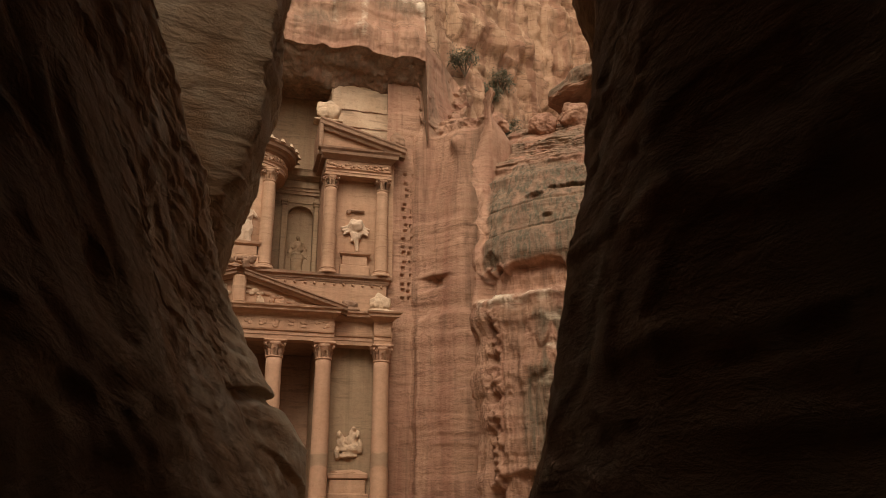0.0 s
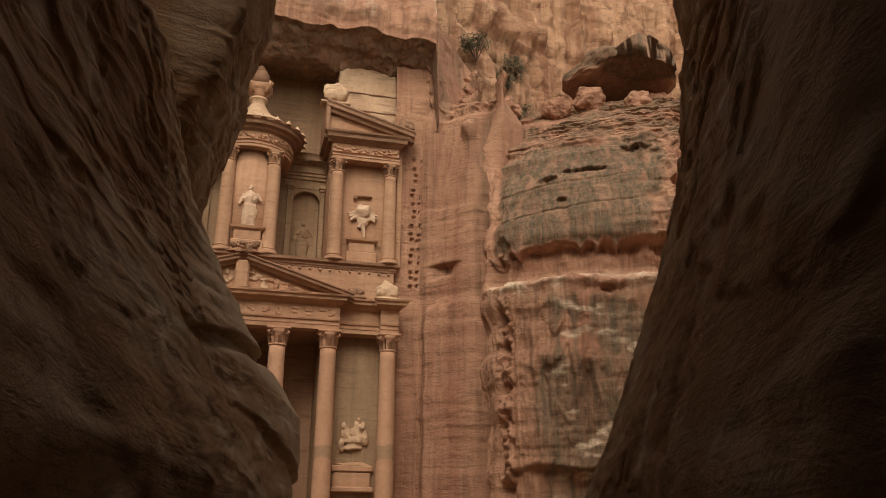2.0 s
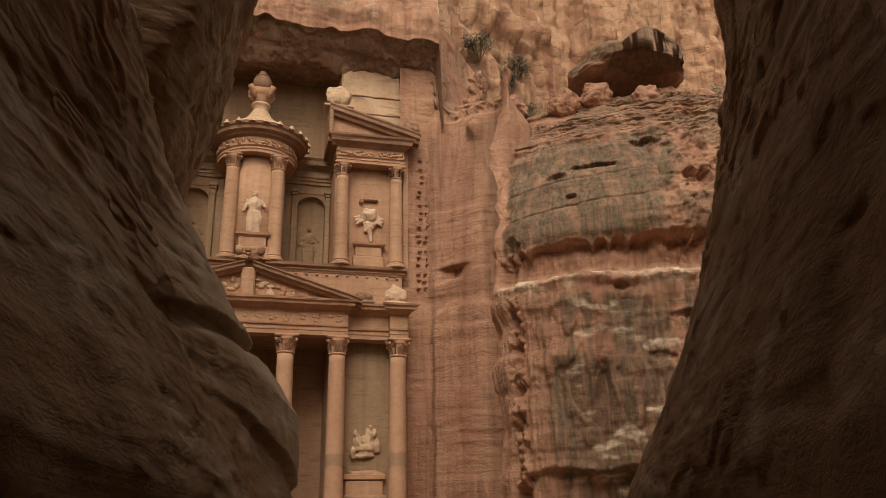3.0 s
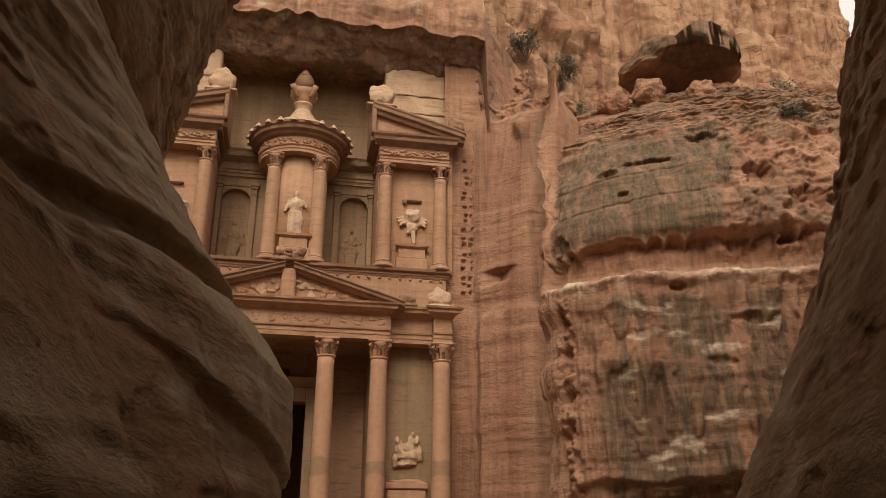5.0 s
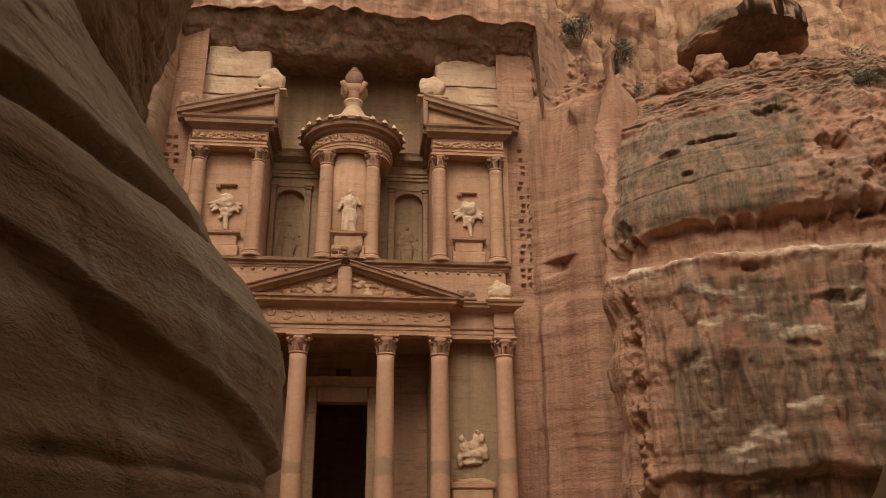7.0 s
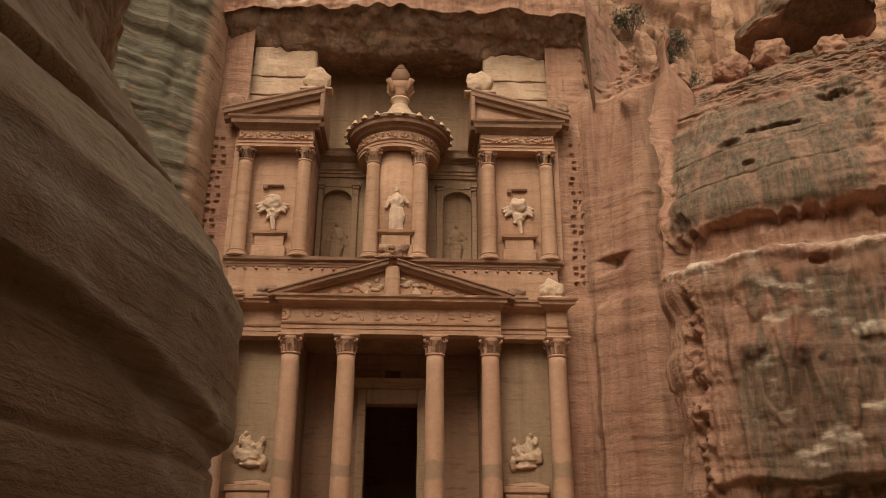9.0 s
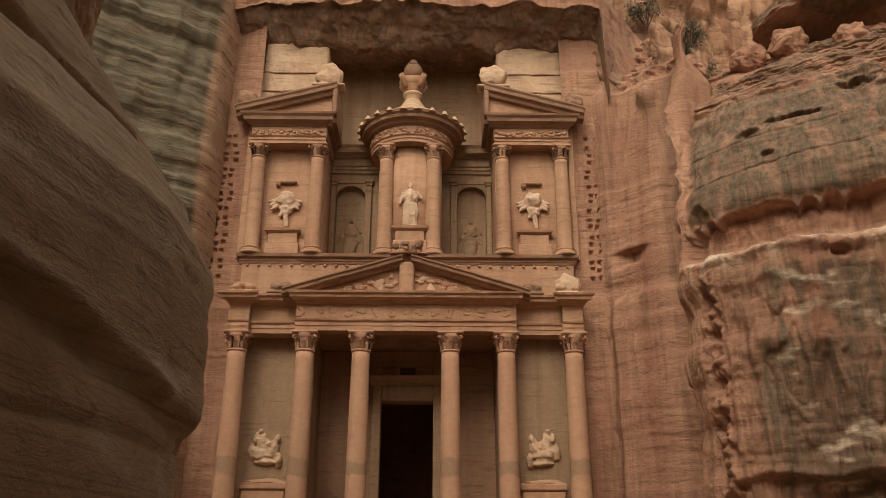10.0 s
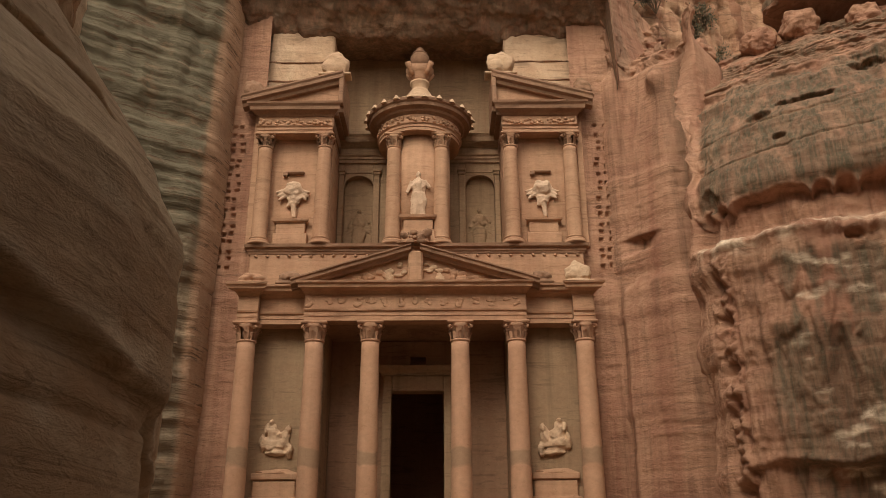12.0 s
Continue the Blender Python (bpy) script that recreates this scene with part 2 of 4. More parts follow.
def moulding(profile, x0, x1, back, bm=None, ends=0.0):
    """A length of moulding along x: profile of (forward, z) from bottom to top; ends: how far the forward steps return at the ends."""
    bm = bm or bmesh.new()
    cols = []
    steps = max(2, int(abs(x1 - x0) / 0.7))
    for i in range(steps + 1):
        x = x0 + (x1 - x0) * i / steps
        ring = []
        for k, (f, z) in enumerate(profile):
            wear = 0.045 * noise.noise(Vector((x * 1.7, z * 3.1, k * 0.37)))
            if f > 0.5:
                wear += 0.9 * max(0.0, noise.noise(Vector((x * 0.9, z * 0.2, 7.7))) - 0.42)
            e = f * ends * (-1 if i == 0 else 1 if i == steps else 0)
            ring.append(bm.verts.new((x + e, back - f + wear, z + 0.6 * wear)))
        ring.append(bm.verts.new((x, back + 0.4, profile[-1][1])))
        ring.append(bm.verts.new((x, back + 0.4, profile[0][1])))
        cols.append(ring)
    m = len(cols[0])
    for a, b in zip(cols, cols[1:]):
        for k in range(m):
            bm.faces.new((a[k], b[k], b[(k + 1) % m], a[(k + 1) % m]))
    bm.faces.new(cols[0][::-1])
    bm.faces.new(cols[-1])
    return bm


def blob(bm, c, r, amount=0.25, sub=2, seed=0, freq=1.3):
    """An uneven rounded lump at c with radii r."""
    me = bpy.data.meshes.new("tmp")
    own = bmesh.new()
    bmesh.ops.create_icosphere(own, subdivisions=sub, radius=1)
    for v in own.verts:
        k = 1 + amount * noise.fractal(v.co * freq + Vector((seed * 3.7, seed * 1.3, 0)), 1.0, 2.0, 3)
        v.co = Vector((v.co.x * r[0] * k + c[0], v.co.y * r[1] * k + c[1], v.co.z * r[2] * k + c[2]))
    own.to_mesh(me)
    own.free()
    bm.from_mesh(me)
    bpy.data.meshes.remove(me)
    return bm


def limb(bm, a, b, ra, rb, seg=8):
    """A tapered limb from a to b."""
    a, b = Vector(a), Vector(b)
    q = (b - a).to_track_quat("Z", "Y").to_matrix()
    rings = []
    for k in range(4):
        t = k / 3
        r = ra + (rb - ra) * t
        rings.append([bm.verts.new(a.lerp(b, t) + q @ Vector((r * math.cos(2 * math.pi * i / seg), r * math.sin(2 * math.pi * i / seg), 0))) for i in range(seg)])
    for p, s in zip(rings, rings[1:]):
        for i in range(seg):
            bm.faces.new((p[i], p[(i + 1) % seg], s[(i + 1) % seg], s[i]))
    bm.faces.new(rings[0][::-1])
    bm.faces.new(rings[-1])
    return bm


# ---- rock walls of the gorge ----
def table_sheet(ys, zs, X, ny, nz, soften):
    """Points of a wall whose x is given on coarse stations along y and z."""
    X = np.array(X, float)
    yy = np.interp(np.linspace(0, 1, ny), np.linspace(0, 1, len(ys)), ys)
    zz = np.interp(np.linspace(0, 1, nz), np.linspace(0, 1, len(zs)), zs)
    A = np.stack([np.interp(yy, ys, X[:, k]) for k in range(len(zs))], 1)
    B = np.stack([np.interp(zz, zs, A[i]) for i in range(ny)], 0)
    for _ in range(soften):
        B[1:-1] = (B[:-2] + 2 * B[1:-1] + B[2:]) / 4
    for _ in range(1):
        B[:, 1:-1] = (B[:, :-2] + 2 * B[:, 1:-1] + B[:, 2:]) / 4
    Y, Z = np.meshgrid(yy, zz, indexing="ij")
    return np.stack([B, Y, Z], -1)


def seams(P, seed, pitch, tilt=0.12):
    """Uneven bedding: ledges and cracks that follow tilted layers."""
    h = P[..., 2] + tilt * P[..., 1] + 0.25 * fbm(P * 0.35, 3, seed)
    v = fbm(np.stack([h * pitch, P[..., 1] * 0.08 + seed, P[..., 0] * 0 + 3.1], -1), 3, seed + 3)
    return np.tanh(3.2 * v)


# Wall x values are shaped so the outlines fit the view along the camera path.
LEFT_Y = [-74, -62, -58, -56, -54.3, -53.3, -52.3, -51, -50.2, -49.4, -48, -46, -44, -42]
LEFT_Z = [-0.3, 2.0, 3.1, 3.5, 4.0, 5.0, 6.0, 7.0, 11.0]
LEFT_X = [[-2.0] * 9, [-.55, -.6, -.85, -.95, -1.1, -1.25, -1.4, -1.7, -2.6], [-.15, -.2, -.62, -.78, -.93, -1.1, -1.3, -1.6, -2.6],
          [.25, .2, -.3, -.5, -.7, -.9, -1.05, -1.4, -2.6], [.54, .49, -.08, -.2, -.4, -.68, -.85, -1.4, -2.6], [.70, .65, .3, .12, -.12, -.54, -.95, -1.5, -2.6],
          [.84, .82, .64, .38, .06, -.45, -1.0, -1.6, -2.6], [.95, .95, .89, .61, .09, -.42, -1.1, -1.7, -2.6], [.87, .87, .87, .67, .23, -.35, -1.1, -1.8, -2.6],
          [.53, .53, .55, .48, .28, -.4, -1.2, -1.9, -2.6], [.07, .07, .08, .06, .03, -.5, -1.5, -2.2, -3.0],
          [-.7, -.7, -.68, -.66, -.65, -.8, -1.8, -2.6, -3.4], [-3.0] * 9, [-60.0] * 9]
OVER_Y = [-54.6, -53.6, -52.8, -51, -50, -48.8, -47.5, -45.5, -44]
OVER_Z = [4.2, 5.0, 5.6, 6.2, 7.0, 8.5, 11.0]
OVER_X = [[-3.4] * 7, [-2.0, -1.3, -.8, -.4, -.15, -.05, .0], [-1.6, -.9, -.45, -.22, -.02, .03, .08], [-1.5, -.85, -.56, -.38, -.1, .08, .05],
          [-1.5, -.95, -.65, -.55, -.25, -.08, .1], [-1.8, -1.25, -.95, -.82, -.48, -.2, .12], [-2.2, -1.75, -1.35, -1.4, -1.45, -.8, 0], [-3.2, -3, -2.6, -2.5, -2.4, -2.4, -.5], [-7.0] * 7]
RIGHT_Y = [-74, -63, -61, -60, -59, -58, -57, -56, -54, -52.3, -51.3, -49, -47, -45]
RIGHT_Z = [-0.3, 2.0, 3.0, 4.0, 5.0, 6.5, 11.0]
# Last column swings left for y < -56: unseen overhang added to darken the gorge.
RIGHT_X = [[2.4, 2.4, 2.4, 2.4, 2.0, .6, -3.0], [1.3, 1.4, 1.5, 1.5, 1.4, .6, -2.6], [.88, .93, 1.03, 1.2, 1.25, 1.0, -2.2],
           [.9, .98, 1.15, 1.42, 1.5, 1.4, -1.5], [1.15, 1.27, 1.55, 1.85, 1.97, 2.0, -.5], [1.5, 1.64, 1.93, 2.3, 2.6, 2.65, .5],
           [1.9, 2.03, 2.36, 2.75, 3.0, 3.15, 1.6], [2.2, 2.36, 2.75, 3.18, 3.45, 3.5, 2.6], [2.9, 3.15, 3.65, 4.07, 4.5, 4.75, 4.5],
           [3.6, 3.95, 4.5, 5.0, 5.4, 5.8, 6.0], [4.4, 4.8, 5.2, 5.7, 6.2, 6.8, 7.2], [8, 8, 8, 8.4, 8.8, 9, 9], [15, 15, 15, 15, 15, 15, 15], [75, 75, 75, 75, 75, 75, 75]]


def gorge_wall(name, ys, zs, X, side, seed, label, ny=620, nz=360):
    P = table_sheet(ys, zs, X, ny, nz, 5)
    # Unseen upper wall; its height and lean are set to limit sky light.
    top = P[:, -1:, :].copy()
    rise = np.linspace(0, 1, 40)[None, 1:, None]
    up = np.repeat(top, 39, 1)
    up[..., 2] = 11 + rise[..., 0] * 30
    up[..., 0] += side * rise[..., 0] * (12 if side < 0 else 6)
    P = np.concatenate([P, up], 1)
    lump = fbm(P * 0.55, 4, seed)
    led = seams(P, seed, 1.1)
    fine = fbm(P * 2.4, 4, seed + 9, 0.55)
    scar = np.clip(fbm(P * np.array([1.1, 1.1, 2.2]), 3, seed + 20, ridge=True) - 0.35, 0, 1)
    k = np.clip((P[..., 2] - 1) / 4, 0.5, 1)
    bed = P[..., 2] + 0.10 * (P[..., 1] + 51) + 0.10 * fbm(P * 0.8, 3, seed + 2)
    near = smooth01(P[..., 1], -55, -52.5) if side < 0 else 0.0
    cut = (0.17 * (1 - smooth01(bed, 2.44, 2.49)) + 0.05 * np.exp(-((bed - 2.40) / 0.04) ** 2)) * near
    if name == "gorge_wall_left":
        # open bedding gap with a broken slab lying over it, and a lower crack
        h = P[..., 2] - 0.13 * (P[..., 1] + 51) + 0.07 * fbm(P * 0.9, 3, seed + 70)
        run = smooth01(P[..., 1], -56, -53.5) * (1 - smooth01(P[..., 1], -50.3, -49.6))
        cut = cut + run * (0.20 * smooth01(h, 3.62, 3.72) * (1 - smooth01(h, 3.80, 3.84)) - 0.07 * smooth01(h, 3.82, 3.86) * (1 - smooth01(h, 4.35, 4.5)))
        h2 = P[..., 2] - 0.05 * (P[..., 1] + 51) + 0.05 * fbm(P * 1.1, 3, seed + 72)
        cut = cut + near * 0.06 * np.exp(-((h2 - 2.19) / 0.018) ** 2)
        fault = P[..., 1] + 0.1 * P[..., 2] + 0.12 * fbm(P * 2.2, 3, seed + 74)
        for at in (-49.55, -49.95, -52.9, -54.4):
            cut = cut + 0.035 * np.exp(-((fault - at) / 0.016) ** 2) * (1 - smooth01(P[..., 2], 2.9, 3.2))
    q = fbm(P * np.array([1.0, 0.8, 1.3]), 4, seed + 60) * 4
    plate = np.floor(q) + smooth01(q - np.floor(q), 0.9, 1.0)
    lay = (P[..., 2] - 0.12 * P[..., 1]) * 4.2 + 1.1 * fbm(P * np.array([.5, .35, .5]), 4, seed + 64)
    cell = np.floor(lay)
    plate = plate + 1.5 * (np.sin(cell * 12.9898) * (1 - smooth01(lay - cell, 0.88, 1.0)) + np.sin((cell + 1) * 12.9898) * smooth01(lay - cell, 0.88, 1.0))
    crack = smooth01(fbm(P * np.array([1.0, 0.45, 3.6]), 3, seed + 50, 0.55, True), 0.42, 0.62)
    tame = 1 - 0.65 * near * (1 - smooth01(P[..., 2], 5, 6))
    d = (tame * (0.06 * lump + 0.02 * led + 0.03 * fine - 0.07 * scar - (0.028 if side < 0 else 0.012) * crack + 0.035 * plate) - cut + 0.018 * np.tanh(4 * fbm(np.stack([(P[..., 2] - 0.1 * P[..., 1]) * 5.5, P[..., 1] * 0.25, P[..., 0] * 0.25], -1), 3, seed + 80)) + 0.03) * k
    P[..., 0] -= side * d
    P[..., 2] += 0.03 * fine
    # Paler weathered slope; sky light there and towards the mouth is also painted in.
    slope = 0.45 * smooth01(fbm(P * 0.5, 4, seed + 30) + 0.5 * fine, -0.15, 0.5) + (0.8 * smooth01(bed, 2.92, 3.15) * smooth01(P[..., 1], -55.5, -53) + 0.3 * smooth01(P[..., 1], -54, -51.8) if name == "gorge_wall_left" else 0.0)
    # pale: random scars, plus light caught on the ledge lip, painted as a thin line.
    ob = grid_mesh(name, P, SIQ, [("varnish", slope), ("pale", np.clip(scar * 2 + near * np.exp(-((bed - 2.51) / 0.035) ** 2), 0, 1))], flip=side < 0)
    return tagged(ob, label, "rock wall", kind="structure")


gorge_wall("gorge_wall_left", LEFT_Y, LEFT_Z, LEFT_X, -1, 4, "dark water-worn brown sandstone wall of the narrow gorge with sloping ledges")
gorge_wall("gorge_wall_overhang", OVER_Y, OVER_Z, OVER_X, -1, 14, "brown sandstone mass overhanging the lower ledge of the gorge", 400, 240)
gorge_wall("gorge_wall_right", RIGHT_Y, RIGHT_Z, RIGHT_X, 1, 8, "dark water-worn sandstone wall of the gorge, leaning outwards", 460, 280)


# ---- ground ----
def ground():
    a = np.concatenate([-np.geomspace(900, 42, 12), np.linspace(-40, 40, 120), np.geomspace(42, 900, 12)])
    X, Y = np.meshgrid(a, a - 25, indexing="ij")
    P = np.stack([X, Y, 0 * X], -1)
    P[..., 2] = 0.12 * fbm(P * 0.15, 4, 2) + 0.03 * fbm(P * 0.9, 3, 5) - 0.05
    tagged(grid_mesh("ground", P, SAND), "sandy floor of the gorge and the square before the facade", "ground", kind="structure")
    # Added wall behind the camera, never in view, keeps light out of the gorge.
    b = bmesh.new()
    box(-3, 6, -76, -74, -0.2, 27, 0, b)
    tagged(part("gorge_wall_behind", b, SIQ), "dark sandstone wall where the gorge bends away", "rock wall", kind="structure")


ground()


# ---- cliffs ----
def plan_line(pts, n, rounding=40):
    pts = np.array(pts, float)
    s = np.concatenate([[0], np.cumsum(np.hypot(*np.diff(pts, axis=0).T))])
    t = np.linspace(0, s[-1], n)
    x, y = np.interp(t, s, pts[:, 0]), np.interp(t, s, pts[:, 1])
    k = max(3, n // rounding) | 1
    ker = np.hanning(k + 2)[1:-1]
    ker /= ker.sum()
    pad = k // 2
    x = np.convolve(np.pad(x, pad, mode="reflect", reflect_type="odd"), ker, "valid")
    y = np.convolve(np.pad(y, pad, mode="reflect", reflect_type="odd"), ker, "valid")
    tx, ty = np.gradient(x), np.gradient(y)
    ln = np.hypot(tx, ty)
    return x, y, ty / ln, -tx / ln, t


def cliff(name, pts, n, zs, setback, relief, mat, label, masks=None, lean=None, squeeze=None, arc=None, rounding=40):
    """A rock face over a plan line; setback(s, z) leans it back, relief(P, s, z) pushes it out."""
    x, y, nx, ny, s = plan_line(pts, n, rounding)
    if arc:
        s = np.interp(s, *arc)
    S, Z = np.meshgrid(s, zs, indexing="ij")
    if squeeze:
        Z = squeeze(S, Z)
    back = setback(S, Z)
    bx, by = (lean[0] + 0 * nx, lean[1] + 0 * ny) if lean else (-nx, -ny)
    P = np.stack([x[:, None] + bx[:, None] * back, y[:, None] + by[:, None] * back, Z], -1)
    d, dz = relief(P, S, Z)
    P[..., 0] += nx[:, None] * d
    P[..., 1] += ny[:, None] * d
    P[..., 2] += dz
    attrs = masks(P, S, Z) if masks else ()
    return tagged(grid_mesh(name, P, mat, attrs), label, "cliff", kind="structure")


def rock_relief(P, seed, lump=0.5, ledge=0.25, fine=0.12, pitch=0.55):
    a = fbm(P * 0.16, 4, seed) * lump
    h = P[..., 2] + 0.5 * fbm(P * 0.12, 3, seed + 5)
    b = np.tanh(3 * fbm(np.stack([h * pitch, P[..., 0] * 0.05, P[..., 1] * 0.05], -1), 4, seed + 7)) * ledge
    c = fbm(P * np.array([0.9, 0.9, 0.9]), 4, seed + 11, 0.55) * fine
    g = -np.clip(fbm(P * np.array([0.55, 0.55, 0.10]), 3, seed + 15, ridge=True) - 0.45, 0, 1) * 0.9 * lump
    q = fbm(P * np.array([0.45, 0.45, 0.14]), 3, seed + 23) * 6
    step = np.floor(q) + smooth01(q - np.floor(q), 0.78, 1.0)
    q2 = fbm(P * np.array([1.0, 1.0, 0.28]), 3, seed + 27) * 4
    step2 = np.floor(q2) + smooth01(q2 - np.floor(q2), 0.7, 1.0)
    grit = fbm(P * np.array([2.4, 2.4, 1.6]), 3, seed + 33, 0.6)
    return a + b + c + g + fine * (0.5 * step + 0.35 * step2 + 0.25 * grit)


RIGHT_PLAN = [(13.9, 0.9), (15.0, -0.5), (16.3, -1.9), (17.2, -3.0), (18.6, -3.4), (19.5, -5), (18.5, -7.5), (16.4, -9), (16.1, -10.6), (16.9, -12.2), (18.6, -14), (21, -15.6), (25, -17.5), (30, -18.6), (38, -20), (52, -22)]
HOLES = [(20.3, 26.6, 1.5, .26, 1.0), (17.4, 25.9, .75, .5, .8), (18.6, 23.7, .4, .3, .6), (23.6, 28.6, 1.1, .5, 1.0), (26.9, 24.4, 1.0, .8, 1.0), (28.7, 25.8, .8, .5, .8),
         (34.6, 13.4, .9, .6, 1.2), (39, 17, 1.1, .7, 1.0), (30.2, 22.4, 1.6, .9, 1.1), (32.9, 23.8, 1.3, .7, 1.0), (25.4, 14.6, 1.3, .45, .8), (28.9, 11.8, 1.5, .4, .7),
         (14.4, 20.4, .6, .7, .5), (21.4, 16.6, .5, .3, .6), (31.9, 18.2, 1.1, .5, .9), (27.6, 17.0, .6, .4, .6), (23.4, 12.2, .9, .35, .5), (32.8, 9.4, 1.4, .5, .8)]


def right_cliff():
    def setback(S, Z):
        dome = smooth01(S, 8.5, 13.5)
        b = smooth01(Z, 20, 34) * 5.5 * dome + (np.clip(Z - 28.0, 0, 20) / 6) ** 2 * 3.2 * dome
        b = b + smooth01(S, 12.0, 13.6) * smooth01(Z, 17.2, 18.4) * 0.9 - smooth01(Z, 15, 8) * smooth01(S, 15, 20) * 0.8
        # the dressed wall leans back a little; a broken slope rises above it to the far cliff
        wall = (1 - smooth01(S, 5.5, 9)) * smooth01(S, 0.6, 2.5)
        return b + wall * (np.clip(Z - 36.0, 0, 12) * 0.9 + 0.10 * np.clip(Z - 22, 0, 14))

    def arches(P, S):
        """Lower edge of the varnished dome: a row of worn hollows of uneven width and height."""
        u = S / 2.1 + 0.55 * np.sin(S * 0.9) + 0.25 * fbm(P * 0.5, 2, 5)
        cell = np.floor(u)
        f = 2 * (u - cell) - 1
        tall = 1.0 + 0.45 * np.sin(cell * 12.7 + 1.0)
        return 18.5 + tall * (0.5 + 0.6 * np.sqrt(np.clip(1 - np.abs(f) ** 3, 0, 1))) + 0.04 * (S - 15) + 0.2 * fbm(P * 1.2, 3, 6)

    def relief(P, S, Z):
        knob = smooth01(S + 1.2 * fbm(P * 0.3, 2, 90), 23.8, 25.6) * smooth01(Z, 18, 20) + smooth01(Z, 36.3, 37.5) * (1 - smooth01(S, 9, 12))
        d = rock_relief(P, 31, 0.6, 0.20, 0.18)
        patch = smooth01(S, 12.5, 14) * (1 - smooth01(S, 23, 25)) * smooth01(Z, 20, 21) * (1 - smooth01(Z, 28, 30))
        calm = 1 - 0.78 * smooth01(S, 10.5, 8.5) * (1 - smooth01(Z, 36, 37)) - 0.5 * patch
        d = d * calm
        beds = fbm(np.stack([Z * 1.5 + 0.6 * fbm(P * 0.2, 3, 71), S * 0.06, Z * 0], -1), 4, 73, 0.6)
        d = d + 0.30 * np.tanh(4 * beds) * smooth01(Z, 27.5, 29.5) * smooth01(S, 10, 12)
        d = d + 0.06 * np.tanh(5 * fbm(np.stack([Z * 1.1 + 0.3 * fbm(P * 0.3, 2, 76), S * 0.10, Z * 0], -1), 3, 78)) * (1 - smooth01(Z, 27.5, 29.5))
        # two long bedding breaks across the varnished dome
        for z0, w in ((25.3, 0.10), (22.9, 0.08)):
            line = Z - z0 - 0.10 * (S - 18) - 0.3 * fbm(P * 0.25, 3, 79)
            d = d + patch * (0.16 * (1 - smooth01(line, -0.02, 0.05)) - 0.25 * np.exp(-(line / w) ** 2))
        d = d + knob * (0.75 * fbm(P * np.array([.55, .55, .8]), 4, 93, 0.55) + 0.5 * np.clip(fbm(P * 0.8, 3, 95, 0.5, True), -.3, 1))
        for hs, hz, rs, rz, dep in HOLES:
            wob = 1.5 * fbm(P * 1.1, 4, 77, 0.6)
            q = ((S - hs) / rs) ** 2 + ((Z - hz) / rz) ** 2 + wob
            d = d - 0.8 * dep * np.clip(1.1 - q, 0, 1) ** 0.6
        top = arches(P, S)
        under = smooth01(Z, 17.6, 18.0) * (1 - smooth01(Z, top - 0.1, top + 0.1)) * smooth01(S, 12.6, 13.6) * (1 - 0.6 * smooth01(S, 27, 32))
        d = d - 0.95 * under
        gul = np.exp(-((S - 7.4) / 1.1) ** 2) * smooth01(Z, 18, 22) * (1 - smooth01(Z, 33, 36))
        d = d - 1.6 * gul + 0.9 * np.exp(-((S - 4.7) / 0.6) ** 2 - ((Z - 34.8) / 0.9) ** 2)
        flute = fbm(P * np.array([1.3, 1.3, 0.10]), 3, 35, ridge=True)
        d = d + 0.24 * flute * (0.25 + 0.75 * smooth01(S, 9, 11)) * (1 - 0.6 * smooth01(Z, 27, 30)) * (1 - 0.5 * patch)
        slabs = fbm(P * np.array([.5, .5, .12]), 3, 37) * 3.0
        d = d + 0.22 * (np.floor(slabs) + smooth01(slabs - np.floor(slabs), 0.9, 1.0)) * smooth01(S, 16, 17.5) * (1 - smooth01(Z, 16, 17.5))
        # hollow under a ledge, and the wall stepping forward below it
        d = d - 0.9 * np.exp(-((S - 2.4 + 0.3 * fbm(P * 0.5, 2, 4)) / 1.1) ** 2) * smooth01(Z, 21.2, 21.9) * (1 - smooth01(Z, 22.5, 22.7))
        d = d + 0.45 * (1 - smooth01(Z + 0.8 * fbm(P * 0.5, 3, 14), 18.6, 19.6)) * smooth01(S, 0.4, 1.2) * (1 - smooth01(S, 8, 9))
        crack = np.exp(-((S - 11.4 + 0.35 * fbm(P * np.array([.3, .3, .25]), 3, 17)) / 0.09) ** 2) * (1 - smooth01(Z, 16, 18))
        d = d - 0.55 * crack
        rough_strip = np.exp(-((S - 14.4) / 0.6) ** 4) * (1 - smooth01(Z, 15.8, 17.2))
        d = d + rough_strip * (1.1 * fbm(P * np.array([1.5, 1.5, 1.5]), 3, 91, 0.7) - 0.15)
        lip = np.exp(-((Z - 17.25 - 0.25 * fbm(P * 0.4, 3, 97)) / 0.28) ** 2) * smooth01(S, 12.5, 14)
        d = d + 0.35 * lip * (0.6 + 0.6 * fbm(P * 0.9, 3, 98))
        low_cave = np.exp(-((S - 25) / 9) ** 4) * (1 - smooth01(Z + 0.5 * fbm(P * .5, 3, 99), 5.6, 6.0))
        return d - 1.6 * low_cave, 0.1 * fbm(P * 1.1, 3, 41)

    def masks(P, S, Z):
        n = fbm(P * 0.22, 4, 55)
        n2 = fbm(P * 0.9, 3, 56)
        top = arches(P, S)
        v = smooth01(S + 0.8 * n, 13.0, 13.6) * smooth01(Z, top + 0.1, top + 0.4) * (1 - smooth01(Z + 2.5 * n + n2, 29.0, 30.4)) * (1 - smooth01(S + 2 * n + n2 - 0.12 * (Z - 20), 23.6, 25.0))
